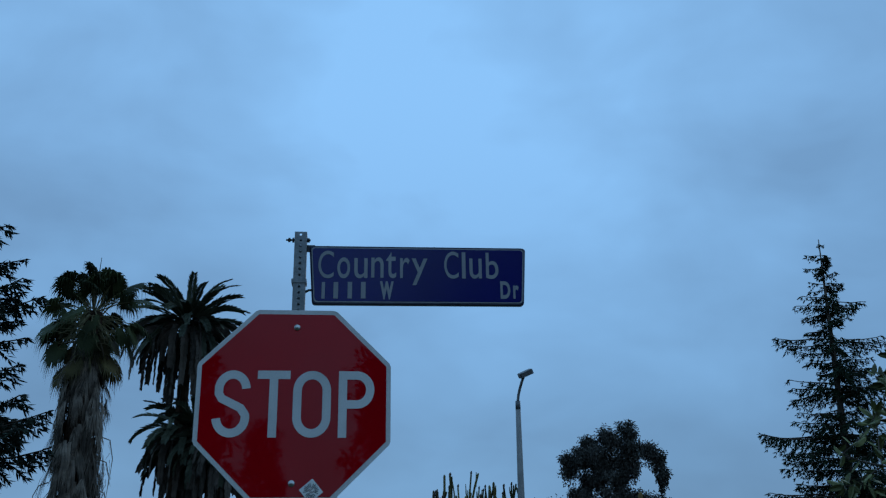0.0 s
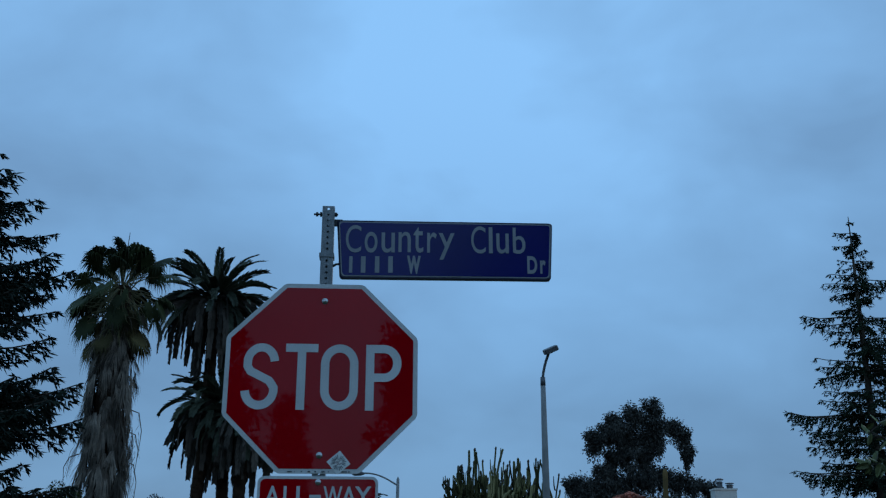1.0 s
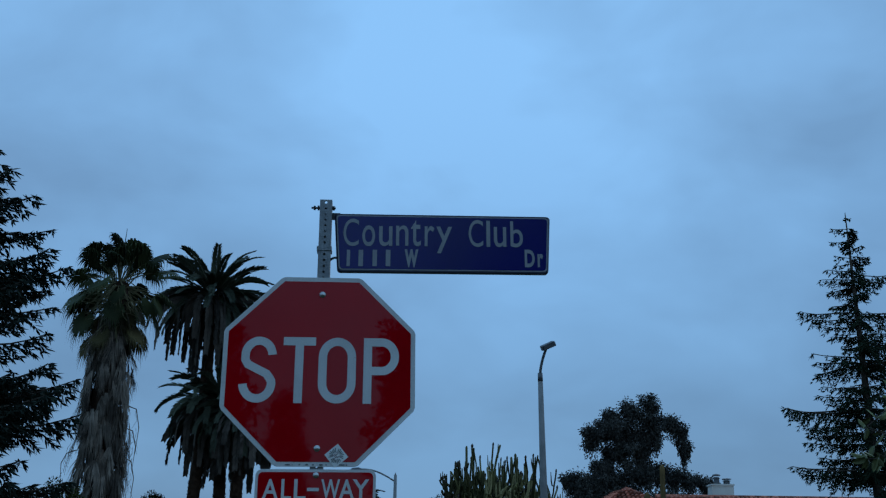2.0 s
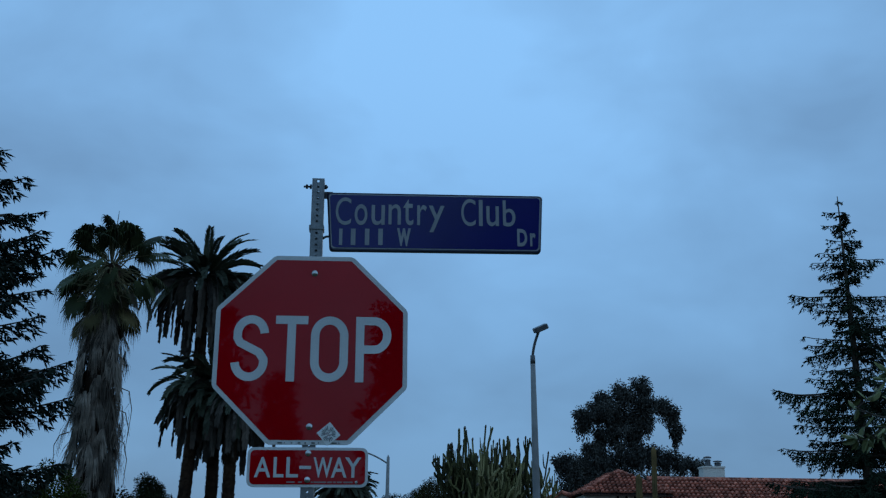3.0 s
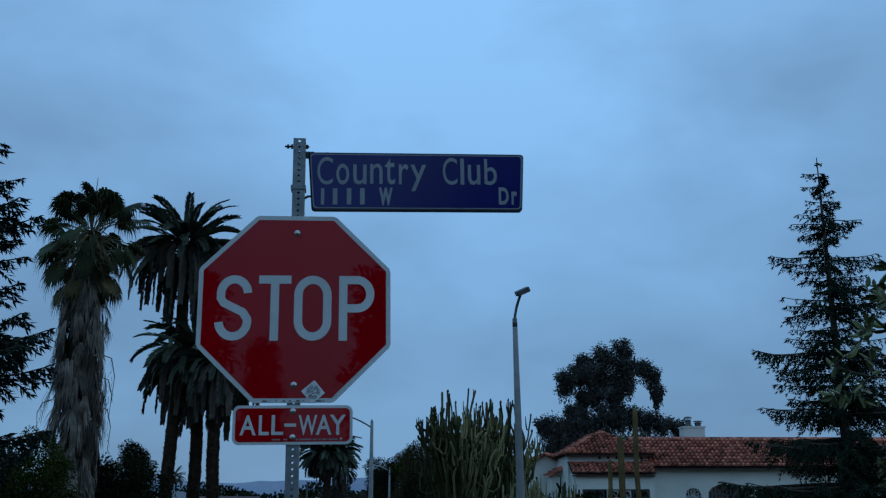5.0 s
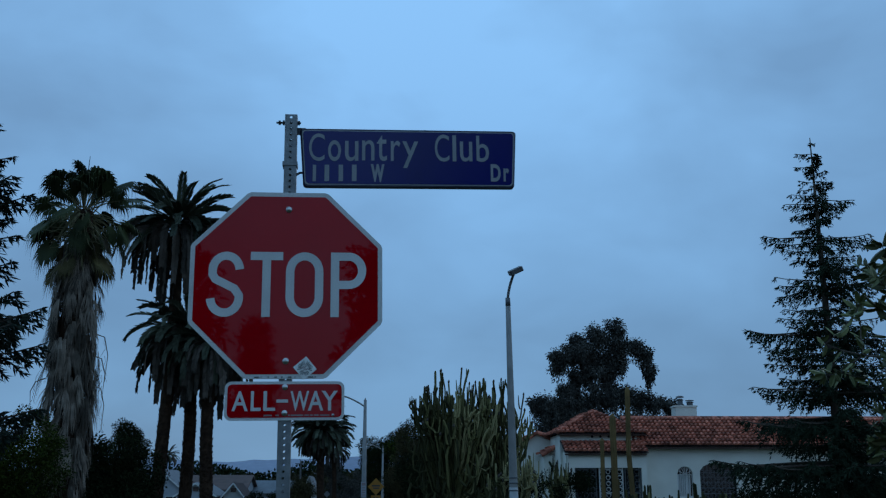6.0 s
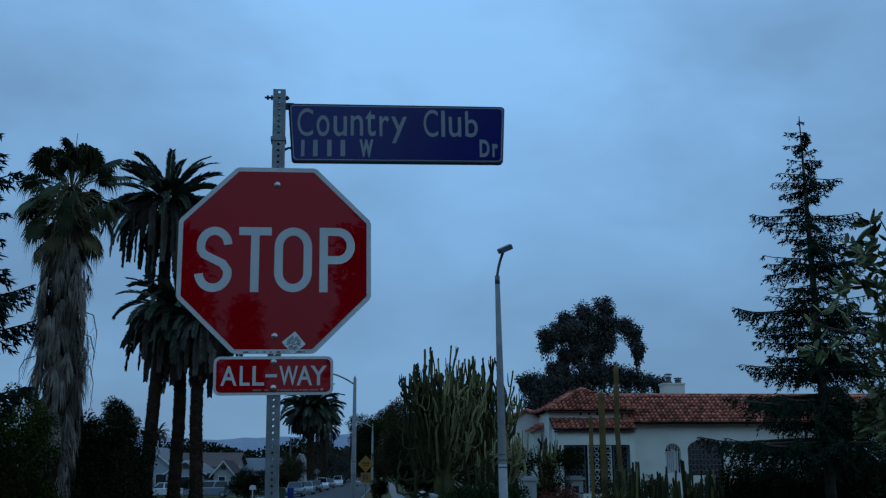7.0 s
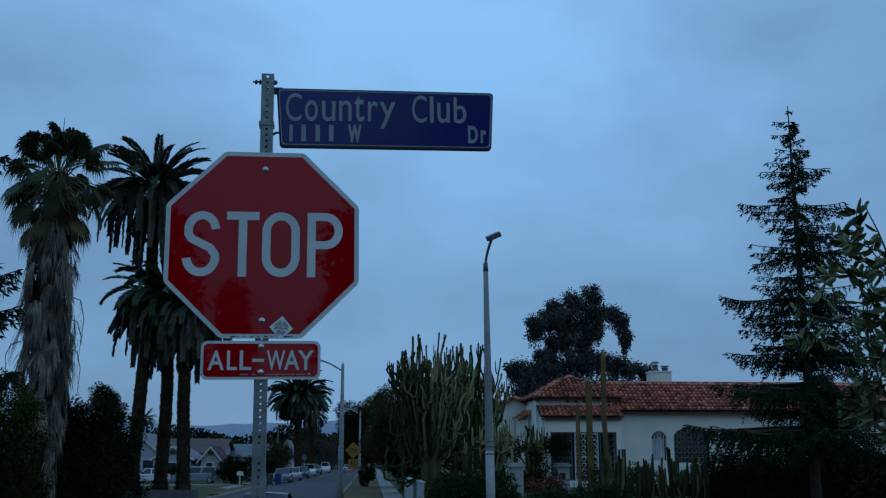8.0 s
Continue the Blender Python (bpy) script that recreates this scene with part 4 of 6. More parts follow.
def date_palm(x, y, z0, crown, lean, size, seed, label, n_live=46, n_dead=60, hang=1.1, arch=1.0, girth=0.38):
    rng = random.Random(seed)
    base = thing("date_palm", pose(x, y, z0), label, "palm tree", "date palms along the verge")
    h = crown - z0
    s = Shape()
    n = 40
    pts, rad = [], []
    for i in range(n + 1):
        u = i / n
        pts.append((lean * u + 0.12 * math.sin(u * 5 + seed), 0.05 * math.sin(u * 4), h * u - 0.3 * (1 - u)))
        rad.append((girth - 0.05 * u + 0.16 * max(0, 1 - u * 12)) * (1.03 if i % 2 else 0.98))
    s.tube(pts, rad, 14)
    # old leaf bases that roughen the trunk
    for k in range(900):
        u = rng.random()
        a = rng.uniform(0, 2 * math.pi)
        i = min(n - 1, int(u * n))
        d = Vector((math.cos(a), math.sin(a), 0))
        p = Vector(pts[i]).lerp(Vector(pts[i + 1]), u * n - i) + d * (rad[i] * 0.94)
        s.leaf(p, (d * 0.45 + Vector((0, 0, 0.9))).normalized(), Vector((-d.y, d.x, 0)), 0.16, 0.18)
    part("trunk", s, PALM_BARK, base, "rough brown palm trunk")
    top = Vector((lean, 0, h))
    s = Shape()
    for k in range(n_live):
        az = k * 2.39996 + rng.uniform(-0.25, 0.25)
        e = math.asin(min(0.985, max(-0.45, 1.0 - 1.42 * (k + 0.5) / n_live))) + rng.uniform(-0.08, 0.08)
        frond(s, top + Vector((math.cos(az) * 0.25, math.sin(az) * 0.25, 0.1)), az, e, size * rng.uniform(0.88, 1.08), arch * rng.uniform(0.16, 0.34) * 3.4 / size, rng,
              leaflet=0.6 * size / 3.4, width=0.15 * size / 3.4)
    part("crown", s, DATE_GREEN, base, "arching dark green feather fronds")
    s = Shape()
    for k in range(n_dead):
        az = k * 2.39996 + rng.uniform(-0.4, 0.4)
        wide = k % 3 > 0
        e = rng.uniform(-0.1, 0.5) if wide else rng.uniform(-0.7, 0.2)
        out_ = rng.uniform(0.2, 0.6)
        frond(s, top + Vector((math.cos(az) * out_, math.sin(az) * out_, -0.1 - 0.7 * rng.random())), az, e, size * rng.uniform(0.75, 1.15) * hang, (rng.uniform(0.28, 0.6) if wide else rng.uniform(0.5, 1.2)) * 3.4 / size, rng,
              pairs=30, leaflet=0.52, width=0.19, lift=-0.25, turn=1.4, ease=1.3)
    part("dead_fronds", s, DATE_DEAD, base, "hanging skirt of dead brown fronds")
    return base


date_palm(-13.75, 60, 0.62, 18.6, 0.25, 3.5, 11, "very tall date palm with a full arching crown", 66, 60, 1.2)
date_palm(-12.31, 61, 0.62, 11.9, -0.3, 3.6, 5, "shorter date palm with drooping fronds", 60, 50, 1.05, 1.6)
date_palm(-10.97, 59.5, 0.62, 11.2, 0.0, 3.2, 8, "shorter date palm with brown hanging fronds", 46, 56, 1.05, 1.6)
date_palm(-10.6, 148, 0.1, 11.4, 0.0, 4.6, 21, "stout date palm with a round drooping crown", 120, 90, 0.8, 1.3, 0.55)
date_palm(-33.5, 152, 0.1, 8.2, 0.0, 1.7, 27, "small palm rising behind bungalow roofs", 34, 16, 0.8, 1.2, 0.2)
date_palm(-10.7, 182, 0.1, 10.4, 0.0, 3.2, 25, "slender date palm beyond another one", 40, 30, 0.9, 1.2)



def fan(s, stalks, p, az, elev, stalk, radius, rng, fold, segs=38):
    """A fan leaf: a stalk, then a pleated blade that hangs off its end, split into segments with thread-like drooping tips."""
    flat = Vector((math.cos(az), math.sin(az), 0))
    d = flat * math.cos(elev) + Vector((0, 0, math.sin(elev)))
    hub = p + d * stalk + Vector((0, 0, -0.08 * stalk * math.cos(elev)))
    stalks.tube([p, p + d * stalk * 0.5 + Vector((0, 0, 0.04)), hub], [0.028, 0.02, 0.013], 4, caps=False)
    e2 = elev - fold
    axis = flat * math.cos(e2) + Vector((0, 0, math.sin(e2)))
    side = Vector((-math.sin(az), math.cos(az), 0))
    roll = rng.uniform(-1.0, 1.0)
    face = axis.cross(side)
    side = side * math.cos(roll) + face * math.sin(roll)
    face = axis.cross(side).normalized()
    if face.dot(flat) < 0:
        face = -face
    vs, fs = [hub], []
    for k in range(segs):
        a = radians(-140 + 280 * k / (segs - 1)) + rng.uniform(-0.04, 0.04)
        out_ = (axis * math.cos(a) + side * math.sin(a) + face * 0.1).normalized()
        r = radius * (0.78 + 0.22 * math.cos(a)) * rng.uniform(0.88, 1.08)
        across = out_.cross(face).normalized()
        w = 0.06 * r
        mid = hub + out_ * (r * 0.7) + Vector((0, 0, -0.06 * r))
        tip = hub + out_ * (r * 0.9) + Vector((0, 0, -r * rng.uniform(0.15, 0.42)))
        end = tip + Vector((rng.uniform(-0.03, 0.03), 0, -r * rng.uniform(0.2, 0.7))) + out_ * (0.05 * r)
        i = len(vs)
        vs += [mid + across * w, tip + across * 0.009, end, tip - across * 0.009, mid - across * w]
        fs += [(0, i, i + 1, i + 3, i + 4), (i + 1, i + 2, i + 3)]
    s.add(vs, fs)


FAN_X, FAN_Z = -0.25, 11.05


def fan_palm():
    rng = random.Random(3)
    base = thing("fan_palm", pose(-10.15, 32, 0.4), "tall fan palm with a thick skirt of dead grey-brown fronds", "palm tree")
    c = Vector((FAN_X, 0, FAN_Z))
    s = Shape()
    s.tube([(0, 0, -0.3), (-0.1, 0, 3), (-0.3, 0, 7), c], [0.5, 0.42, 0.38, 0.3], 14)
    part("trunk", s, PALM_BARK, base, smooth=True)
    s, stalks = Shape(), Shape()
    for k in range(50):
        az = k * 2.39996 + rng.uniform(-0.35, 0.35)
        e = radians(82 - 140 * ((k + 0.5) / 50) ** 0.9) + rng.uniform(-0.1, 0.1)
        if math.sin(az) < -0.45 and -0.95 < e < 0.45 and k % 4:
            continue
        fan(s, stalks, c + Vector((math.cos(az) * 0.15, math.sin(az) * 0.15, rng.uniform(-0.3, 0.2))), az, e, rng.uniform(0.95, 1.4), rng.uniform(0.52, 0.72), rng,
            0.1 + 0.6 * math.cos(e) ** 2 * rng.uniform(0.5, 1.5))
    for az, e in ((-1.9, 1.15), (-1.0, 1.25), (-0.5, 1.0), (-1.5, 0.85)):
        fan(s, stalks, c, az, e, 0.95, 0.72, rng, 0.2)
    s.tube([c, c + Vector((0.02, 0, 1.1)), c + Vector((0.05, 0, 1.9))], [0.03, 0.02, 0.008], 5)
    part("crown", s, FAN_GREEN, base, "green fan fronds with frayed drooping tips")
    s = Shape()
    for k in range(22):
        az = k * 2.39996 + rng.uniform(-0.3, 0.3)
        fan(s, stalks, c + Vector((math.cos(az) * 0.2, math.sin(az) * 0.2, rng.uniform(-1.5, -0.6))), az, rng.uniform(-1.35, -0.6), rng.uniform(0.5, 0.9), rng.uniform(0.4, 0.6), rng, 0.3)
    part("dying_fronds", s, FAN_BROWN, base, "yellow-brown dying fronds under the crown")
    for k in range(110):
        az = rng.uniform(0, 6.28)
        p = c + Vector((math.cos(az) * 0.25, math.sin(az) * 0.25, rng.uniform(-1.4, 0.0)))
        d = Vector((math.cos(az), math.sin(az), rng.uniform(-1.6, 0.3))).normalized()
        stalks.tube([p, p + d * 0.5, p + d * rng.uniform(0.7, 1.1) + Vector((0, 0, -0.12))], [0.028, 0.02, 0.012], 4, caps=False)
    part("stalk_tangle", stalks, PETIOLE, base, "crossing yellowish frond stalks", kind="stuff")
    # the thatch: dead fans folded down against the trunk, tuft over tuft
    s = Shape()
    for k in range(560):
        u = (k + rng.random()) / 560
        z = c.z - 1.0 - (c.z - 2.2) * u
        a = rng.uniform(0, 2 * math.pi)
        cx = FAN_X * (1 - u) - 0.1 * math.sin(math.pi * u)
        d = Vector((math.cos(a), math.sin(a), 0))
        t = Vector((-d.y, d.x, 0))
        girth = 0.5 + 0.3 * math.sin(math.pi * min(1, 0.08 + u * 0.95)) + 0.2 * noise.noise(Vector((math.cos(a) * 1.6, math.sin(a) * 1.6, z * 0.8)))
        girth *= 1 - 0.4 * ramp(u, 0.55, 0.95)
        r = girth * rng.uniform(0.72, 1.0)
        p = Vector((cx, 0, z)) + d * r
        ll = rng.uniform(0.7, 1.3)
        lean = rng.uniform(-0.22, 0.22)
        spread_ = rng.uniform(0.1, 0.26)
        flare = rng.uniform(-0.14, 0.24)
        vs, fs = [p], []
        for j in range(13):
            q = (j / 6.0 - 1) + rng.uniform(-0.12, 0.12)
            l2 = ll * (1 - 0.25 * q * q) * rng.uniform(0.75, 1.1)
            root = p + t * (q * 0.05)
            tip = p + t * (q * spread_ + lean * l2) + d * (flare + rng.uniform(-0.05, 0.08)) + Vector((0, 0, -l2))
            mid = root.lerp(tip, 0.5) + d * rng.uniform(0.0, 0.08)
            w = t * rng.uniform(0.008, 0.027)
            i = len(vs)
            vs += [root + w * 0.5, mid + w, tip, mid - w]
            fs += [(0, i, i + 1, i + 3), (i + 3, i + 1, i + 2)]
        s.add(vs, fs)
    part("thatch", s, THATCH, base, "shaggy grey-brown skirt of dead fronds", kind="stuff")
    s = Shape()
    for a, z, l in ((0.1, 7.0, 1.5), (-0.1, 6.3, 1.3), (0.25, 5.4, 1.4), (3.0, 5.6, 0.9), (3.3, 4.6, 1.2)):
        p = Vector((-0.25 + 0.74 * math.cos(a), 0.74 * math.sin(a) - 0.15, z))
        o = Vector((math.cos(a), 0, 0))
        pts = [p, p + o * 0.28 + Vector((0, 0, -0.1)), p + o * 0.42 + Vector((0, 0, -0.45 * l)), p + o * 0.38 + Vector((0, 0, -l))]
        s.tube(pts, [0.02, 0.018, 0.014, 0.006], 5)
        for q in range(7):
            b = pts[1].lerp(pts[3], q / 7)
            s.tube([b, b + Vector((rng.uniform(-0.14, 0.14), rng.uniform(-0.1, 0.1), -0.22))], [0.008, 0.003], 4)
    part("dry_stalk_tuft", s, THATCH, base, "loose dry fruit stalks", kind="stuff")


fan_palm()


# ---- conifers ----
def conifer(name, x, y, z0, top, profile, mat, seed, label, whorls, boughs, droop, tuft, rise=0.25, start=0.1, shares=(0.5, 0.7, 0.85, 0.95, 1.05, 1.2), thin=0.08, long_boughs=(), fill=1.0, curl=0.16, weep=0.25, dense=5, twig=0.3):
    """profile(u): reach of the boughs at the share u of the height (0 at the ground)."""
    rng = random.Random(seed)
    base = thing(name, pose(x, y, z0), label, "conifer")
    h = top - z0
    s = Shape()
    s.tube([(0, 0, -0.2), (0, 0, h * 0.3), (0, 0, h * 0.7), (0, 0, h)], [h * 0.013, h * 0.011, h * 0.006, 0.015], 10)
    wood = Shape()
    leaves = Shape()
    plan = []
    for w in range(whorls):
        u = start + (0.985 - start) * ((w + 0.6 * rng.random()) / whorls) ** 0.92
        for q in range(boughs):
            plan.append((u + rng.uniform(-0.022, 0.022), 2 * math.pi * (q + rng.random() * 0.7) / boughs + w, rng.choice(shares)))
        for q in range(int(boughs * fill * (1.7 if u < 0.45 else 1.0))):
            plan.append((u + rng.uniform(-0.03, 0.05), rng.uniform(0, 6.28), rng.uniform(0.25, 0.65)))
    plan += [(1 - down / h, radians(az), reach / profile(1 - down / h)) for down, az, reach in long_boughs]
    for k, (u, az, share) in enumerate(plan):
        if u > 0.99:
            continue
        z = h * u
        reach = profile(u) * share
        if reach < 0.12:
            continue
        d = Vector((math.cos(az), math.sin(az), 0))
        side = Vector((-d.y, d.x, 0))
        n = max(4, int(reach / 0.16))
        pts = []
        for i in range(n + 1):
            t = i / n
            pts.append(Vector((0, 0, z)) + d * (reach * t) + Vector((0, 0, reach * (rise * t - droop * t * t + curl * t ** 4))) + side * (0.05 * reach * math.sin(t * 5 + k)))
        wood.tube(pts[::3] + [pts[-1]], [max(0.008, 0.012 * reach * (1 - q / (len(pts[::3]) + 1))) + 0.006 for q in range(len(pts[::3]) + 1)], 5, caps=False)
        for i in range(1, n + 1):
            t = i / n
            for sg in (-1, 1):
                tl = (twig * reach * (1 - t) ** 0.7 * min(1, t * 3.5) + 0.16) * rng.uniform(0.55, 1.15)
                if rng.random() < thin:
                    continue
                along = (side * sg * 0.8 + d * 0.65 + Vector((0, 0, -0.18 - 2 * weep * rng.random()))).normalized()
                m = max(2, int(tl / 0.075))
                for j in range(m):
                    p = pts[i] + along * (tl * j / m) + Vector((0, 0, -(0.15 + weep) * tl * (j / m) ** 2))
                    for q in range(dense):
                        a2 = (along + unit(rng) * 0.75 + Vector((0, 0, -0.25))).normalized()
                        ac = a2.cross(unit(rng))
                        if ac.length < 0.1:
                            continue
                        leaves.leaf(p, a2, ac.normalized(), tuft * rng.uniform(0.7, 1.35) * (0.75 if u > 0.86 else 1.0), tuft * 0.25)
    part("trunk", s, BARK, base, smooth=True)
    part("branchwork", wood, BARK, base, kind="stuff")
    part("needles", leaves, mat, base, "dense dark needle sprays in layered tiers", kind="stuff")
    return base


def spruce_reach(u):
    return 5.6 * (1 - u) ** 0.95 + 0.08


conifer("spruce", 15.33, 35, 0.6, 15.5, spruce_reach, NEEDLE, 4, "tall dark green spruce with layered drooping boughs", 23, 5, 0.2, 0.17, 0.06,
        0.17, (0.28, 0.38, 0.5, 0.62, 0.78, 1.0), 0.26,
        ((0.65, 170, 0.5), (2.3, 185, 0.95), (2.6, 172, 1.1), (2.4, 10, 1.5), (3.9, 183, 2.1), (4.1, 172, 1.7), (4, -5, 1.9), (5.5, 188, 1.9), (5.7, 175, 1.6), (5.6, 5, 2.3), (6.6, 180, 1.5),
         (7.4, 176, 2.9), (7.5, 187, 3.1), (7.6, 0, 2.6), (8.6, 182, 2.3), (9.4, 178, 2.8), (9.5, 192, 2.7), (9.6, 2, 3.0), (10.6, 180, 3.5), (10.7, 192, 3.7), (10.8, 207, 3.6), (10.7, 225, 3.6), (10.9, 250, 3.4), (10.9, 280, 3.3),
         (12.0, 182, 4.6), (12.1, 194, 4.8), (12.0, 172, 4.2), (12.1, 207, 4.7), (12.2, 220, 4.4), (12.1, 236, 4.2), (12.2, 252, 4.0), (12.1, 270, 3.9), (12.2, 290, 3.9)), 0.7, 0.16, 0.36, twig=0.32, dense=4)
conifer("cedar", -12.25, 22, 0.3, 13.3, lambda u: 5.2 * (1 - u) ** 0.5, CEDAR, 9,
        "large dark cedar with level spreading tiers", 11, 13, 0.1, 0.2, 0.03, start=0.26, shares=(0.4, 0.55, 0.7, 0.8, 0.9, 1.0), fill=0.4, curl=0.14, weep=0.1, dense=5, twig=0.29, thin=0.12,
        long_boughs=((2.6, -20, 2.9), (3.2, -15, 3.4), (3.3, -40, 3.4), (3.5, 5, 3.2), (4.4, -15, 3.8), (4.5, 5, 3.7), (4.6, -35, 3.7), (5.3, -20, 3.8), (5.5, 0, 3.6), (6.1, -25, 3.8), (6.2, -8, 3.7), (7.1, -18, 4.4), (7.2, 2, 4.3),
                     (7.3, -36, 4.4), (7.5, -10, 4.2), (7.8, -22, 4.6), (8.0, -5, 4.5), (8.2, -35, 4.4), (9.5, -20, 4.1), (10.0, -8, 4.1), (10.2, -30, 4.1), (9.0, -15, 3.8), (9.2, -35, 3.7), (9.4, 0, 3.6)))


# ---- broad-leaved trees and shrubs ----
def leafy(name, x, y, z0, clumps, mat, seed, label, category, leaf, density, trunk=0.0, hang=0.0, kind_name="crown"):
    """clumps: (dx, dy, z above the base, radius across, radius up). Leaves in uneven tufts over and in each clump."""
    rng = random.Random(seed)
    base = thing(name, pose(x, y, z0), label, category)
    if trunk:
        s = Shape()
        fork = min(c[2] for c in clumps) * 0.7
        s.tube([(0, 0, -0.3), (0.05, 0, fork * 0.5), (0.1, 0.05, fork)], [trunk * 1.25, trunk * 0.95, trunk * 0.85], 10)
        for c in sorted(clumps, key=lambda q: -q[3])[:8]:
            mid = Vector((c[0] * 0.45, c[1] * 0.45, fork + (c[2] - fork) * 0.6))
            s.tube([(0.1, 0.05, fork * 0.95), mid, (c[0], c[1], c[2])], [trunk * 0.6, trunk * 0.35, trunk * 0.1], 7)
        part("trunk", s, BARK, base, smooth=True)
    s = Shape()
    for c in clumps:
        n = int(2.3 * density * c[3] * (c[3] + c[4]))
        tufts = max(6, n // 22)
        for k in range(tufts):
            d = unit(rng)
            r = rng.uniform(0.35, 1.0) ** 0.5
            bump = 1 + 0.28 * noise.noise(Vector((d.x * 2.3 + seed, d.y * 2.3, d.z * 2.3 + c[2])))
            q = Vector((c[0] + d.x * c[3] * r * bump, c[1] + d.y * c[3] * r * bump, c[2] + d.z * c[4] * r * bump))
            tr = leaf * rng.uniform(1.2, 2.6)
            for j in range(22):
                o = unit(rng)
                p = q + Vector((o.x, o.y, o.z * 0.8)) * tr * rng.random() ** 0.4
                a = (o + d * 0.5 + Vector((0, 0, -hang - 0.2)) + unit(rng) * 0.6).normalized()
                ac = a.cross(unit(rng))
                if ac.length > 0.15:
                    s.leaf(p, a, ac.normalized(), leaf * rng.uniform(0.7, 1.4), leaf * 0.5)
            if hang and rng.random() < hang:
                ll = rng.uniform(0.4, 1.4)
                for j in range(16):
                    p = q + Vector((rng.uniform(-0.12, 0.12), rng.uniform(-0.12, 0.12), -ll * j / 16))
                    a = (Vector((0, 0, -1)) + unit(rng) * 0.7).normalized()
                    ac = a.cross(unit(rng))
                    if ac.length > 0.15:
                        s.leaf(p, a, ac.normalized(), leaf, leaf * 0.5)
    part(kind_name, s, mat, base, kind="stuff")
    return base


def spread(rng_seed, n, wx, wy, z0, z1, r0, r1):
    """Clumps strewn through a box."""
    rng = random.Random(rng_seed)
    return [(rng.uniform(-wx, wx), rng.uniform(-wy, wy), rng.uniform(z0, z1), *(lambda r: (r, r * 0.85))(rng.uniform(r0, r1))) for k in range(n)]


def lumpy(clumps, seed, n=9):
    """Breaks each clump into smaller hanging lumps."""
    rng = random.Random(seed)
    made = []
    for x, y, z, r, h in clumps:
        made.append((x, y, z, r * 0.7, h * 0.68))
        for k in range(n):
            d = unit(rng)
            made.append((x + d.x * r * 0.75, y + d.y * r * 0.75, z + d.z * h * 0.75, r * rng.uniform(0.28, 0.42), h * rng.uniform(0.32, 0.55)))
    return made


# the tall drooping tree behind the tiled house
leafy("drooping_tree", 15.3, 75, 1.2,
      lumpy([(1.3, 0, 13.8, 0.7, 0.75), (0.0, 0, 12.9, 1.25, 0.8), (-1.5, 0.3, 12.8, 0.7, 0.6), (-1.3, 0, 11.9, 1.5, 0.9), (-2.5, 0, 11.5, 0.85, 0.8), (-3.4, 0, 11.0, 0.65, 0.85),
             (1.7, 0, 12.2, 1.1, 0.75), (3.0, 0, 12.1, 0.75, 0.5), (3.55, 0.2, 11.3, 0.5, 0.85), (3.75, 0.2, 10.4, 0.35, 0.65), (0.0, 0, 10.7, 1.4, 1.3), (-1.3, 0, 10.1, 0.7, 0.9),
             (0.8, 0.4, 9.7, 1.0, 1.0), (-2.3, 0, 8.8, 0.95, 0.75), (0, -0.4, 8.6, 1.5, 1.1), (-3.9, 0, 7.8, 1.3, 0.85), (2.1, 0, 8.6, 0.9, 0.65), (3.1, 0, 8.1, 0.9, 0.6),
             (4.4, 0, 7.9, 0.9, 0.45), (5.3, 0, 7.7, 0.45, 0.5), (-1.4, 0, 7.9, 1.5, 0.95), (-4.9, 0, 7.9, 0.8, 0.45), (-1.9, 0.3, 9.6, 0.5, 0.8), (1.1, 0, 11.0, 0.8, 0.9), (-2.6, 0, 7.2, 1.5, 0.9), (0.5, 0, 6.0, 3.6, 1.5), (-3.6, 0, 6.2, 1.8, 1.2)], 8, 7),
      LEAF_DUSKY, 2, "big dark tree with drooping foliage and gaps in its crown", "tree", 0.18, 270, 0.22, 0.9)
# beside the pavement further down the street
leafy("street_tree", 2.5, 84, 0.1, spread(5, 18, 2.1, 2.2, 2.2, 7.0, 1.1, 1.6), LEAF_BROWN, 31, "dense brownish-green street tree overhanging the pavement", "tree", 0.14, 360, 0.22, 0.25)
leafy("street_tree", 0.0, 131, 0.1, spread(7, 24, 3.4, 2.2, 3.0, 10.0, 1.3, 1.9), LEAF_DARK, 32, "dark rounded street tree beside the verge", "tree", 0.16, 300, 0.22, 0.0)
leafy("street_tree", 2.6, 70, 0.3, spread(9, 10, 1.6, 1.8, 1.4, 4.4, 1.0, 1.5), LEAF_DARK, 33, "dark bushy tree behind the garden wall", "tree", 0.13, 340, 0.15, 0.0)
leafy("street_tree", 3.6, 104, 0.1, spread(10, 9, 3.0, 2.2, 3.0, 7.0, 1.4, 2.0), LEAF_MID, 34, "green street tree far along the pavement", "tree", 0.2, 190, 0.22, 0.0)
leafy("verge_bush", -0.5, 87, 0.13, [(0, 0, 1.15, 0.72, 0.62), (-0.2, 0, 0.5, 0.42, 0.42), (0.3, 0, 1.0, 0.5, 0.5)], LEAF_DARK, 35, "small clipped dark bush on the grass verge", "bush", 0.09, 1500, 0.12)
leafy("verge_bush", 2.5, 66, 0.1, [(0, 0, 0.6, 0.6, 0.5), (-0.2, 3, 0.6, 0.6, 0.5), (0.2, 6, 0.7, 0.7, 0.55)], CACTUS_DARK, 36, "low olive-brown bushes spilling beside the pavement", "bush", 0.1, 900, 0.05)
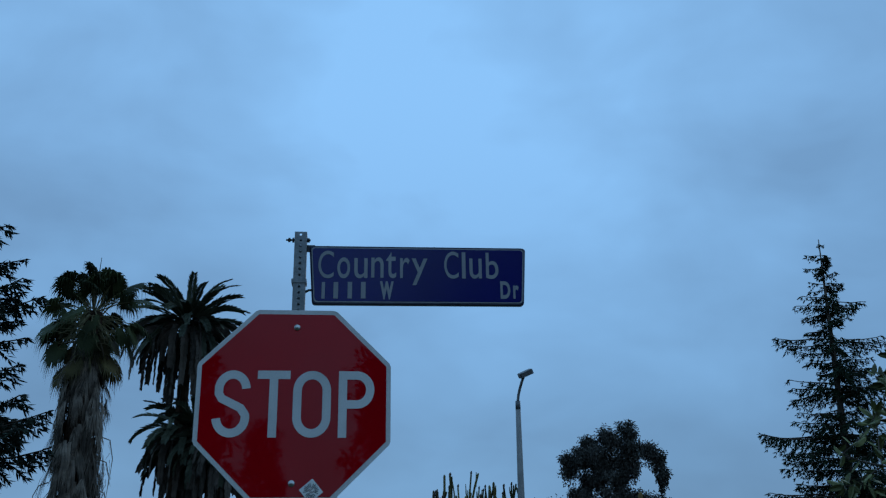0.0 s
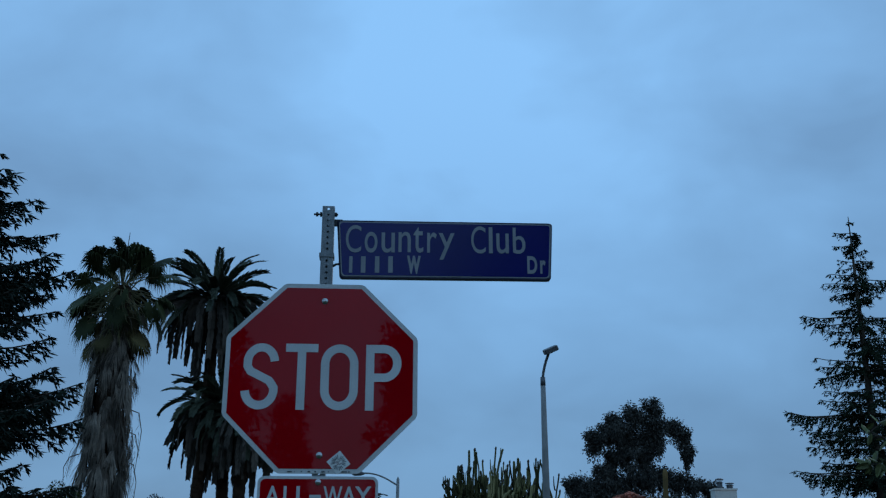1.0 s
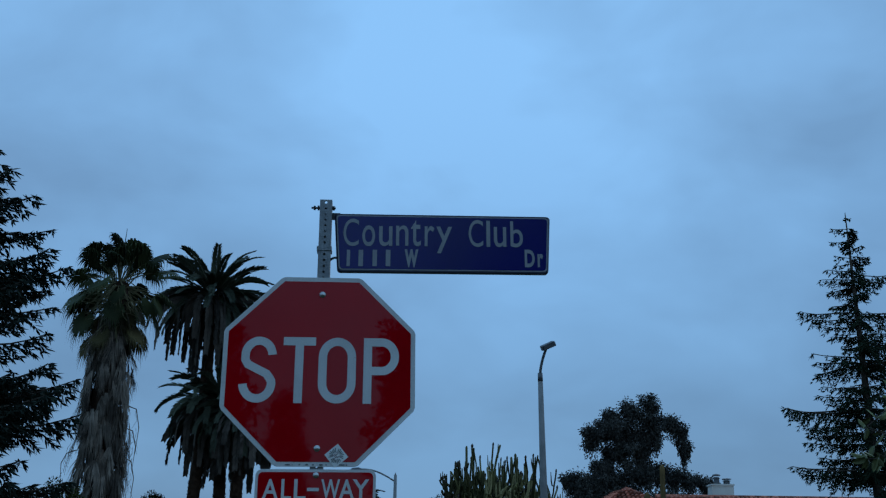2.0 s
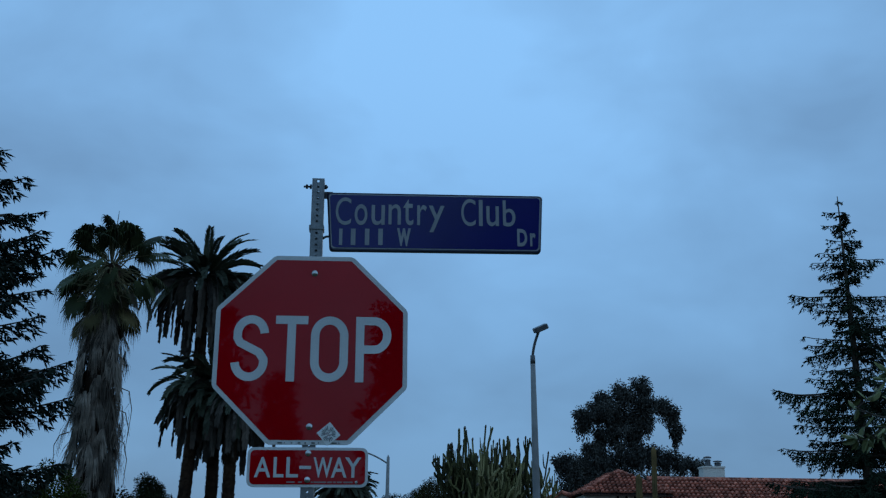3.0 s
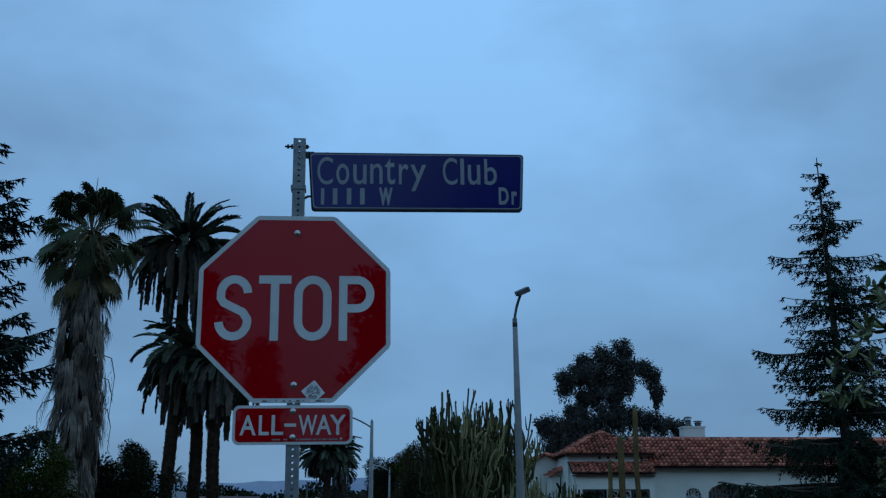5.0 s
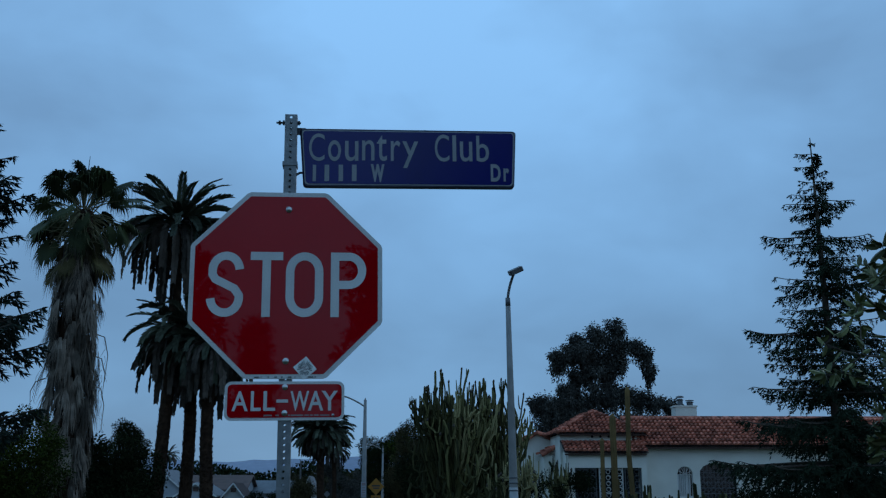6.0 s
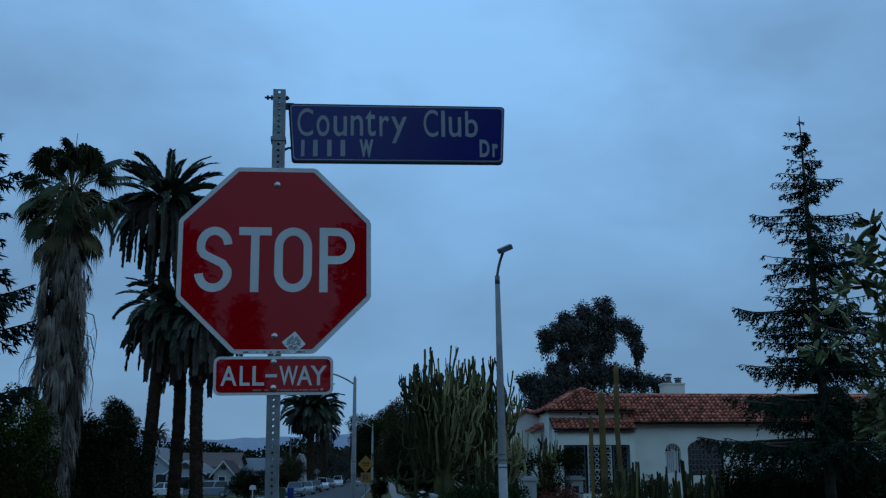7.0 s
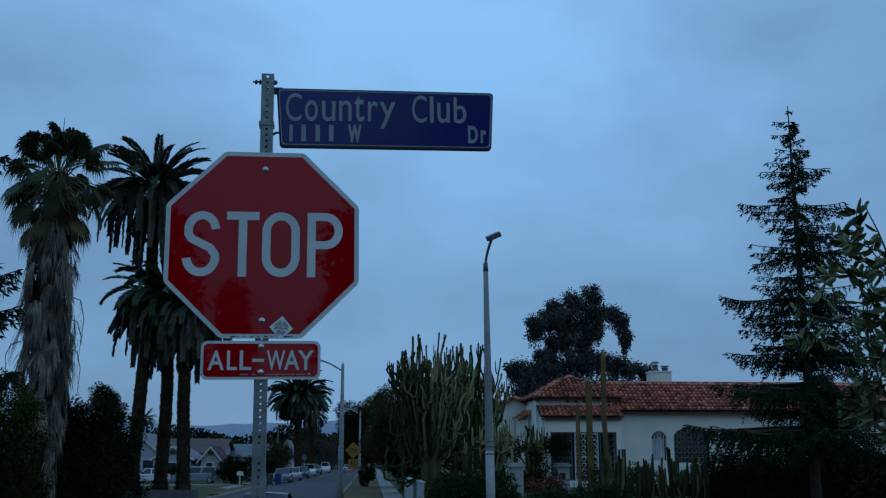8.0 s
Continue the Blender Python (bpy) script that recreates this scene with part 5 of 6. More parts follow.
# left side: hedge, shrubs and a small tree
leafy("hedge", -10.5, 36, 0.6, spread(12, 38, 1.6, 1.2, 0.5, 2.9, 0.7, 0.95) + [(-1.2 + 0.45 * q, 0.3 * (q % 2), 3.15 + 0.12 * (q % 3), 0.6, 0.55) for q in range(6)], LEAF_DARK, 41, "tall overgrown dark green hedge", "hedge", 0.1, 700, 0.05, 0.2, "foliage")
leafy("shrub", -11.3, 28, 0.4, spread(13, 24, 1.5, 1.0, 0.4, 3.6, 0.7, 1.05), LEAF_MID, 42, "big leafy green shrub", "shrub", 0.085, 900, 0.05, 0.2, "foliage")
leafy("small_tree", -15.7, 62, 0.6, spread(14, 7, 0.8, 0.8, 4.3, 5.8, 0.55, 0.85), LEAF_DARK, 43, "small dark tree rising over the hedge", "tree", 0.12, 420, 0.14)
leafy("shrub", -17.5, 58, 0.6, spread(15, 12, 3.2, 1.2, 0.4, 3.2, 1.0, 1.5), LEAF_DARK, 44, "dark shrub mass behind the hedge", "shrub", 0.13, 330, 0.05, 0.0, "foliage")
leafy("shrub", -12.6, 100, 0.1, spread(16, 10, 1.9, 1.0, 0.4, 1.9, 0.7, 1.0), LEAF_DARK, 45, "dark rounded shrub in a front garden", "shrub", 0.13, 420, 0.05, 0.0, "foliage")
leafy("shrub", -21.5, 112, 0.1, spread(18, 8, 2.2, 1.0, 0.3, 1.3, 0.6, 0.8), LEAF_DARK, 47, "low dark shrubs before a house", "shrub", 0.13, 420, 0.05, 0.0, "foliage")
# far trees along the street; the dusky ones have haze put into their colour
for k, (x, y, w, z, mat) in enumerate(((-14.5, 160, 3.0, 7.6, LEAF_BROWN), (-11.0, 185, 3.2, 8.4, LEAF_DUSKY), (-16, 215, 3.5, 9.0, LEAF_DUSKY), (-8.2, 205, 2.4, 9.6, LEAF_DUSKY),
                                       (-20, 175, 2.2, 5.6, LEAF_BROWN), (-24.5, 165, 2.6, 5.4, LEAF_DUSKY), (-4.6, 230, 3.0, 9.2, LEAF_BROWN), (-13.2, 135, 1.6, 4.6, LEAF_BROWN), (-30, 170, 3.0, 5.8, LEAF_BROWN), (-7.0, 240, 3.5, 8.8, LEAF_BROWN), (-18, 240, 4.0, 8.6, LEAF_BROWN), (-12.5, 260, 4.0, 9.5, LEAF_DUSKY), (-40, 200, 5.0, 7.5, LEAF_BROWN))):
    leafy("far_tree", x, y, 0.1, spread(50 + k, 8, w, 1.8, 1.2, z - 1.4, 1.0, 1.6), mat, 60 + k, "dark tree far along the street", "tree", 0.24, 150, 0.16)
rng = random.Random(77)
s = Shape()
for k in range(36000):
    x = rng.uniform(-150, 120)
    y = rng.uniform(255, 300)
    top = 9.2 + 3.0 * noise.noise(Vector((x * 0.07, 3, 0))) + 1.6 * noise.noise(Vector((x * 0.3, 8, 0)))
    p = Vector((x, y, top * rng.random() ** 0.7))
    a = unit(rng)
    ac = a.cross(unit(rng))
    if ac.length > 0.15:
        s.leaf(p, a, ac.normalized(), 1.1, 0.7)
tagged(part("far_woods", s, LEAF_DARK, None), "dark line of distant trees and hedges", "woods", kind="stuff")
# trees behind the viewpoint, which the glossy signs mirror
leafy("corner_tree", 2.5, -16, 0.0, [(-0.8, 0, 7.5, 0.95, 1.2), (0.7, 0, 8.5, 1.6, 1.6), (-0.7, 0, 5.4, 1.15, 1.8), (1.5, 0, 6.0, 2.0, 2.5), (0.2, 0, 4.0, 1.6, 1.4), (2.3, 0, 10.6, 1.5, 2.1), (4.6, 0, 10.6, 2.3, 3.0), (3.6, 0, 7.6, 2.4, 2.2)], LEAF_DARK, 92,
      "tall dark street tree on the street corner", "tree", 0.17, 620, 0.25)
leafy("corner_tree", -1.45, -16, 0.0, [(0, 0, 6.0, 0.3, 0.62), (0.05, 0, 5.1, 0.42, 0.7), (0, 0, 4.0, 0.6, 0.8)], LEAF_DARK, 93, "slim dark tree on the street corner", "tree", 0.1, 2400, 0.08)
leafy("corner_tree", -3.7, -16, 0.0, [(0, 0, 7.2, 1.2, 1.2), (0.5, 0, 6.1, 0.9, 1.0), (-1.2, 0, 6.4, 1.4, 1.6), (0.2, 0, 4.6, 1.5, 1.3)], LEAF_DARK, 94, "broad dark tree on the street corner", "tree", 0.17, 620, 0.2)


# the leafy tree close to the viewpoint
def near_tree():
    rng = random.Random(19)
    base = thing("broadleaf_tree", pose(5.48, 9.0, 0.0), "tree with large leathery olive-green leaves on thin limbs", "tree")
    outline = [(0, 0), (0.16, 0.22), (0.2, 0.5), (0.13, 0.8), (0, 1.0), (-0.13, 0.8), (-0.2, 0.5), (-0.16, 0.22)]
    s = Shape()
    s.add([(x, y, -0.5 * abs(x) - 0.18 * y * y) for x, y in outline] + [(0, 0.25, 0.02), (0, 0.75, -0.08)],
          [(0, 1, 8), (1, 2, 8), (2, 3, 9, 8), (3, 4, 9), (4, 5, 9), (5, 6, 8, 9), (6, 7, 8), (7, 0, 8)])
    limbs = Shape()
    spots = []

    def grow(p, d, length, r, depth):
        pts = [p]
        q = p.copy()
        for i in range(5):
            d = (d + unit(rng) * 0.18 + Vector((0, 0, 0.08))).normalized()
            if q.x < -1.15:
                d.x = abs(d.x)
            q = q + d * (length / 5)
            pts.append(q.copy())
            if depth <= 1:
                for j in range(2 if depth else 3):
                    o = (d * 0.6 + unit(rng)).normalized()
                    spots.append((q + unit(rng) * 0.03, o, rng.uniform(0.1, 0.19)))
        limbs.tube(pts, [max(0.004, r * (1 - 0.14 * i)) for i in range(6)], 6, caps=False)
        if depth:
            for k in range(3 if depth > 1 else 4):
                b = pts[rng.choice((2, 3, 4, 5))]
                nd = (d * 0.7 + unit(rng) * 0.75 + Vector((-0.12, -0.05, 0.1))).normalized()
                grow(b, nd, length * rng.uniform(0.5, 0.72), r * 0.5, depth - 1)
        else:
            for j in range(7):
                a = 2 * math.pi * j / 7
                sd = d.orthogonal().normalized()
                o = (d * 0.75 + sd * math.cos(a) + d.cross(sd) * math.sin(a)).normalized()
                spots.append((q, o, rng.uniform(0.1, 0.18)))

    limbs.tube([(0, 0, -0.3), (0.05, 0, 1.2), (0, 0, 2.7)], [0.12, 0.1, 0.085], 10)
    for k in range(13):
        a = k * 2.4
        d = Vector((math.cos(a) * 0.6 - 0.12, math.sin(a) * 0.6, rng.uniform(0.3, 1.0))).normalized()
        grow(Vector((0, 0, rng.uniform(1.0, 2.6))), d, rng.uniform(1.4, 1.95), 0.035, 2)
    part("branchwork", limbs, BARK, base, "thin branching grey limbs", smooth=True)

    def leaf_pose(q, o, size):
        z = o.cross(unit(rng)).cross(o).normalized()
        if z.z < 0:
            z = -z
        x = o.cross(z).normalized()
        m = Matrix((x, o, z)).transposed().to_4x4()
        return Matrix.Translation(q) @ m @ Matrix.Scale(size, 4)

    spots.sort(key=lambda w: w[0].x + 0.15 * abs(w[0].y))
    first = None
    rest = Shape()
    for i, (q, o, size) in enumerate(spots):
        m = leaf_pose(q, o, size)
        if i < 290:
            if first is None:
                first = part("leaf", s, LEAF_NEAR, base)
                old = part("leaf", s, LEAF_OLD, base, "yellowing leaf")
                first.matrix_basis, old.matrix_basis = m, m @ Matrix.Translation((0, 0, 0.05))
            else:
                again(old if i % 17 == 0 else first, m, base)
        else:
            rest.add([m @ Vector(p) for p in s.v], s.f)
    part("foliage", rest, LEAF_NEAR, base, "mass of leathery leaves", kind="stuff")


near_tree()


# ---- cacti ----
def column(s, pts, r, ribs=0.3, n=12):
    """A ribbed stem with a rounded tip."""
    pts = [Vector(p) for p in pts]
    d = (pts[-1] - pts[-2]).normalized()
    full = pts + [pts[-1] + d * r * 0.9, pts[-1] + d * r * 1.5]
    s.tube(full, [r * 0.82] + [r] * (len(pts) - 1) + [r * 0.75, r * 0.25], n, ribs)


def candelabra(x, y, z0, h, w, count, seed, mat, label):
    rng = random.Random(seed)
    base = thing("candelabra_cactus", pose(x, y, z0), label, "cactus", "candelabra cacti")
    s = Shape()
    for k in range(5):
        a = k * 1.3
        s.tube([(0.25 * math.cos(a), 0.25 * math.sin(a), -0.2), (0.35 * math.cos(a), 0.35 * math.sin(a), h * 0.22), (0.7 * math.cos(a), 0.6 * math.sin(a), h * 0.36)], [0.19, 0.16, 0.12], 10, 0.12)
    part("trunk", s, CACTUS, base, "thick forking green-grey stems")
    for k in range(count):
        u = (k + 0.5) / count
        a = k * 2.39996
        rr = w * math.sqrt(u) * rng.uniform(0.9, 1.1)
        ex, ey = rr * math.cos(a), rr * 0.8 * math.sin(a)
        top = h * (1.0 - 0.22 * u ** 1.6) * rng.choice((0.58, 0.68, 0.76, 0.82, 0.86, 0.9, 0.95, 1.03))
        low = h * rng.uniform(0.22, 0.5)
        turn = low + (0.12 + 0.12 * u) * h
        top = max(top, turn + 0.1 * h)
        lx, ly = rng.uniform(-0.35, 0.35), rng.uniform(-0.25, 0.25)
        sway, phase = rng.uniform(0.0, 0.16), rng.uniform(0, 6.28)
        pts = [(ex * 0.3, ey * 0.3, low * 0.85), (ex * 0.62, ey * 0.62, low + 0.03 * h), (ex * 0.86, ey * 0.86, turn)]
        n = 6
        for i in range(1, n + 1):
            t = i / n
            g = 0.86 + 0.24 * t
            pts.append((ex * g + lx * t + sway * math.sin(phase + 5 * t) + rng.uniform(-0.05, 0.05), ey * g + ly * t + rng.uniform(-0.09, 0.09), turn + (top - turn) * t))
        r = rng.uniform(0.036, 0.066)
        s = Shape()
        column(s, pts, r, 0.34, 10)
        # side shoots
        for q in range(rng.choice((0, 1, 2, 3))):
            b = Vector(pts[rng.choice((4, 5, 6, 7))])
            o = unit(rng)
            o.z = 0
            o = o.normalized()
            s.tube([b, b + o * 0.14 + Vector((0, 0, 0.03)), b + o * 0.2 + Vector((0, 0, rng.uniform(0.2, 0.4))), b + o * 0.22 + Vector((0, 0, rng.uniform(0.5, 1.0)))], [r * 0.7, r * 0.9, r * 0.85, r * 0.4], 8, 0.28)
        # arm colour carries light and shade: paler to the right, darker at the back
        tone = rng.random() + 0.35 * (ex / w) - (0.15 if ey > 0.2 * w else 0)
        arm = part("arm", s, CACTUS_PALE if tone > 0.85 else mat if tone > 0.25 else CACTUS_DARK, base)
        if rng.random() < 0.4:
            t = Shape()
            t.tube([Vector(pts[-1]) + Vector((0, 0, 0.03)), Vector(pts[-1]) + Vector((0, 0, 0.1)), Vector(pts[-1]) + Vector((0.02, 0, 0.2))], [r * 0.8, r * 1.3, r * 0.5], 7)
            part("fruit", t, DATE_DEAD, arm, "dark dried fruit knob")
    for k in range(int(count * 0.5)):
        a = rng.uniform(0, 6.28)
        rr = w * rng.uniform(0.6, 1.15)
        z = h * rng.uniform(0.08, 0.6)
        o = Vector((math.cos(a), 0.8 * math.sin(a), 0))
        side = Vector((-o.y, o.x, 0)) * rng.uniform(-0.3, 0.3)
        s = Shape()
        sag, lift_ = rng.uniform(0.1, 0.45), rng.uniform(0.3, 1.1)
        column(s, [o * rr * 0.4 + Vector((0, 0, z + 0.1)), o * rr * 0.62 + Vector((0, 0, z - sag * 0.5)) + side * 0.3, o * rr * 0.85 + Vector((0, 0, z - sag)) + side * 0.8, o * rr + Vector((0, 0, z - sag * 0.4)) + side * 1.2,
                   o * (rr * 1.03) + Vector((0, 0, z + lift_ * 0.4)) + side, o * (rr * 0.97) + Vector((0, 0, z + lift_)) + side * 0.7], rng.uniform(0.045, 0.075), 0.3, 10)
        # low arms mostly dark, more so on the left: shade put into colour
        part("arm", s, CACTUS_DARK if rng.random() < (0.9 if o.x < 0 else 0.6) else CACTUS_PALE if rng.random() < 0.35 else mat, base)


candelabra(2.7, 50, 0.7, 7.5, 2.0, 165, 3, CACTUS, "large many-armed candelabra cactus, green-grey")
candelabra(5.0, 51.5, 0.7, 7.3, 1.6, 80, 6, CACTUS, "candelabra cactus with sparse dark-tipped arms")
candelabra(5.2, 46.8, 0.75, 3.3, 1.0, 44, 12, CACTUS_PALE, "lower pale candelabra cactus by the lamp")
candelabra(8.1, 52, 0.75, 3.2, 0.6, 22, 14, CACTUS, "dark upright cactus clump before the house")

for x, y, z1, r, lean in ((10.28, 45, 7.0, 0.115, 0.06), (9.55, 45, 5.75, 0.145, 0.0), (9.04, 45, 4.75, 0.095, 0.02), (9.75, 45.3, 3.0, 0.08, 0.05)):
    s = Shape()
    column(s, [(x, y, 0.7), (x + lean, y, 2), (x - lean, y, z1 * 0.6), (x, y, z1)], r, 0.22, 16)
    tagged(part("column_cactus", s, CACTUS_TAN, None), "tall straight yellow-green column cactus", "cactus", group="column cacti")

rng = random.Random(28)
for k in range(16):
    x = 9.6 + 0.45 * k + rng.uniform(-0.2, 0.2)
    y = rng.uniform(40.5, 43)
    base = thing("column_cactus_clump", pose(x, y, 0.75), "clump of upright dark green column cacti", "cactus", "column cactus clumps")
    for j in range(rng.choice((9, 10, 12, 14))):
        dx, dy = rng.uniform(-0.5, 0.5), rng.uniform(-0.7, 0.7)
        h = rng.choice((0.5, 0.8, 1.0, 1.15, 1.3, 1.5, 1.75)) * rng.uniform(0.85, 1.1) * (1.1 if k < 6 else 0.95)
        s = Shape()
        column(s, [(dx * 0.6, dy * 0.6, -0.1), (dx, dy, h * 0.4), (dx * 1.1 + rng.uniform(-0.05, 0.05), dy, h)], rng.uniform(0.035, 0.06), 0.3, 10)
        part("stem", s, CACTUS_DARK if rng.random() < 0.8 else CACTUS, base)


def agave(x, y, z, r, seed, label, mat):
    rng = random.Random(seed)
    base = thing("agave", pose(x, y, z), label, "agave", "agaves")
    for k in range(34):
        a = k * 2.39996
        e = 1.35 - 1.25 * k / 34
        d = Vector((math.cos(a) * math.cos(e), math.sin(a) * math.cos(e), math.sin(e)))
        ac = Vector((-math.sin(a), math.cos(a), 0))
        up = ac.cross(d) * -1
        q = r * rng.uniform(0.8, 1.1)
        s = Shape()
        tip = d * q + Vector((0, 0, -0.14 * q))
        m1, m2 = d * q * 0.35, d * q * 0.75 + Vector((0, 0, -0.04 * q))
        s.add(((0, 0, 0), m1 + ac * 0.035, m1 - ac * 0.035, m2 + ac * 0.025, m2 - ac * 0.025, tip, m1 - up * 0.02, m2 - up * 0.015),
              ((0, 1, 6), (0, 6, 2), (1, 3, 7, 6), (6, 7, 4, 2), (3, 5, 7), (7, 5, 4)))
        part("blade", s, mat, base)


agave(9.05, 40, 1.2, 0.95, 3, "spiky grey-green agave rosette", CACTUS)
agave(12.2, 41, 1.3, 0.6, 5, "small spiky agave among cacti", CACTUS)
leafy("bromeliad_bed", 7.6, 46.5, 0.75, [(0, 0, 0.55, 0.75, 0.4), (0.6, 0, 0.5, 0.5, 0.35)], FLOWER, 51, "rust-red bromeliads in a garden bed", "plant bed", 0.13, 420, 0.05, 0.0, "foliage")
leafy("shrub", 13.2, 44.6, 0.7, spread(27, 34, 3.6, 0.6, 0.1, 1.15, 0.35, 0.6), LEAF_BROWN, 58, "tangled brown-green shrubs among cacti before a wall", "shrub", 0.1, 620, 0.05, 0.2, "foliage")
leafy("juniper", 4.1, 42.5, 0.3, spread(21, 12, 1.9, 0.7, 0.25, 1.05, 0.5, 0.75), JUNIPER, 52, "low spreading dark juniper", "shrub", 0.1, 900, 0.05, 0.0, "foliage")
leafy("juniper", 8.0, 41.0, 0.5, spread(22, 14, 2.0, 0.7, 0.05, 0.5, 0.35, 0.55), JUNIPER, 53, "low spreading dark juniper", "shrub", 0.1, 900, 0.05, 0.0, "foliage")
leafy("shrub", 19.4, 38.5, 0.7, spread(23, 34, 2.6, 1.2, 0.3, 1.9, 0.6, 0.85), LEAF_DARK, 54, "dark tangled shrubs under the spruce", "shrub", 0.1, 700, 0.05, 0.2, "foliage")
leafy("shrub", 18.2, 39.2, 0.6, spread(24, 40, 3.0, 0.8, 0.1, 1.7, 0.6, 0.85), LEAF_DARK, 55, "dark evergreen shrubs at the foot of the spruce", "shrub", 0.1, 600, 0.05, 0.2, "foliage")
leafy("shrub", 6.9, 10.8, 0.0, spread(25, 34, 1.5, 0.8, 0.3, 2.2, 0.4, 0.6), LEAF_DARK, 56, "dark leafy shrub under a broad-leaved tree", "shrub", 0.075, 900, 0.05, 0.0, "foliage")
leafy("shrub", 15.5, 41.5, 0.6, spread(29, 26, 1.3, 0.7, 0.2, 1.6, 0.5, 0.75), LEAF_DARK, 59, "dark shrub in the shade of a spruce", "shrub", 0.1, 800, 0.05, 0.0, "foliage")
leafy("shrub", 7.7, 49.5, 0.75, spread(26, 12, 1.3, 0.6, 0.4, 2.5, 0.4, 0.65), LEAF_DARK, 57, "dark climbing shrub beside the porch", "shrub", 0.1, 600, 0.05, 0.0, "foliage")


# ---- cars, bins, fence ----
def car(x, y, turn, paint, label, length=4.5, tall=1.48, suv=False, group="parked cars"):
    base = thing("car", pose(x, y, 0.0, 0, 0, turn), label, "car", group)
    hl, hw = length / 2, 0.89
    belt = tall * 0.62
    s = Shape()
    # lower body: side outline given width, drawn in at the sills and the shoulders
    outline = [(-hl, 0.42), (-hl + 0.08, 0.24), (hl - 0.1, 0.24), (hl, 0.4), (hl - 0.02, 0.66), (hl - 0.25, 0.8), (hl - 1.15, belt), (-hl + 0.25, belt + 0.03), (-hl + 0.02, belt - 0.08)]
    rings = [[(px, yy, 0.5 + (pz - 0.5) * k) for px, pz in outline] for yy, k in ((-hw, 0.86), (-hw + 0.06, 1.0), (hw - 0.06, 1.0), (hw, 0.86))]
    n = len(outline)
    s.add([p for r in rings for p in r], [tuple(reversed(range(n))), tuple(range(3 * n, 4 * n))] +
          [(k * n + i, k * n + (i + 1) % n, (k + 1) * n + (i + 1) % n, (k + 1) * n + i) for k in range(3) for i in range(n)])
    body = part("body", s, paint, base)
    back_x = -hl + (0.12 if suv else 0.7)
    s = Shape()
    low = [(hl - 1.2, 0.8), (back_x, 0.8)]
    high = [(hl - 1.95, 0.64), (back_x + (0.3 if suv else 0.65), 0.64)]
    s.add([(px, sg * w, belt) for px, w in low for sg in (-1, 1)] + [(px, sg * w, tall) for px, w in high for sg in (-1, 1)] +
          [(px * 0.98 - 0.02, 0, tall + 0.04) for px, w in high],
          [(0, 2, 6, 4), (1, 5, 7, 3), (0, 4, 5, 1), (2, 3, 7, 6), (4, 6, 9, 8), (5, 8, 9, 7), (4, 8, 5), (6, 7, 9)])
    part("cabin", s, paint, base)

    def pane(a, b, c, d, out_):
        t = Shape()
        mid = (Vector(a) + Vector(b) + Vector(c) + Vector(d)) / 4
        t.quad(*[Vector(p).lerp(mid, 0.09) + Vector(out_) * 0.006 for p in (a, b, c, d)])
        part("window", t, GLASS, base)

    L = [(px, w) for px, w in low]
    H = [(px, w) for px, w in high]
    pane((L[0][0], -L[0][1], belt), (L[0][0], L[0][1], belt), (H[0][0], H[0][1], tall), (H[0][0], -H[0][1], tall), (1, 0, 0.8))
    pane((L[1][0], L[1][1], belt), (L[1][0], -L[1][1], belt), (H[1][0], -H[1][1], tall), (H[1][0], H[1][1], tall), (-1, 0, 0.5))
    for sg in (-1, 1):
        mx, hx = (L[0][0] + L[1][0]) / 2, (H[0][0] + H[1][0]) / 2
        for a, b, c, d in (((mx + 0.03, 0.8), (L[0][0] - 0.1, 0.8), (H[0][0] - 0.03, 0.64), (hx + 0.03, 0.64)),
                           ((L[1][0] + 0.1, 0.8), (mx - 0.03, 0.8), (hx - 0.03, 0.64), (H[1][0] + 0.03, 0.64))):
            pane((a[0], sg * a[1], belt), (b[0], sg * b[1], belt), (c[0], sg * c[1], tall), (d[0], sg * d[1], tall), (0, sg, 0.2))
    for wx in (hl - 0.85, -hl + 0.85):
        for sg in (-1, 1):
            t = Shape()
            t.tube([(wx, sg * 0.68, 0.32), (wx, sg * 0.72, 0.32), (wx, sg * 0.88, 0.32), (wx, sg * 0.91, 0.32)], [0.28, 0.32, 0.32, 0.27], 18)
            tyre = part("wheel", t, RUBBER, base)
            t = Shape()
            t.tube([(wx, sg * 0.9, 0.32), (wx, sg * 0.915, 0.32), (wx, sg * 0.92, 0.32)], [0.2, 0.19, 0.05], 12)
            part("rim", t, RIM, tyre)
    for sg in (-1, 1):
        t = Shape()
        t.box(hl - 0.14, hl + 0.004, sg * 0.66 - 0.15, sg * 0.66 + 0.15, 0.6, 0.72)
        part("headlight", t, HEAD_LIGHT, base)
        t = Shape()
        t.box(-hl - 0.004, -hl + 0.1, sg * 0.7 - 0.12, sg * 0.7 + 0.12, belt - 0.26, belt - 0.1)
        part("tail_light", t, RED_LIGHT, base)
    t = Shape()
    t.box(-hl - 0.008, -hl + 0.02, -0.26, 0.26, 0.5, 0.62)
    part("number_plate", t, TRIM, base)
    t = Shape()
    t.box(hl - 0.02, hl + 0.008, -0.24, 0.24, 0.38, 0.49)
    part("number_plate", t, TRIM, base)
    return base


def paint(name, c):
    return material(name, c, 0.3, tuple(v * 0.85 for v in c), 2.0, 60, 0.0, coat=0.6)


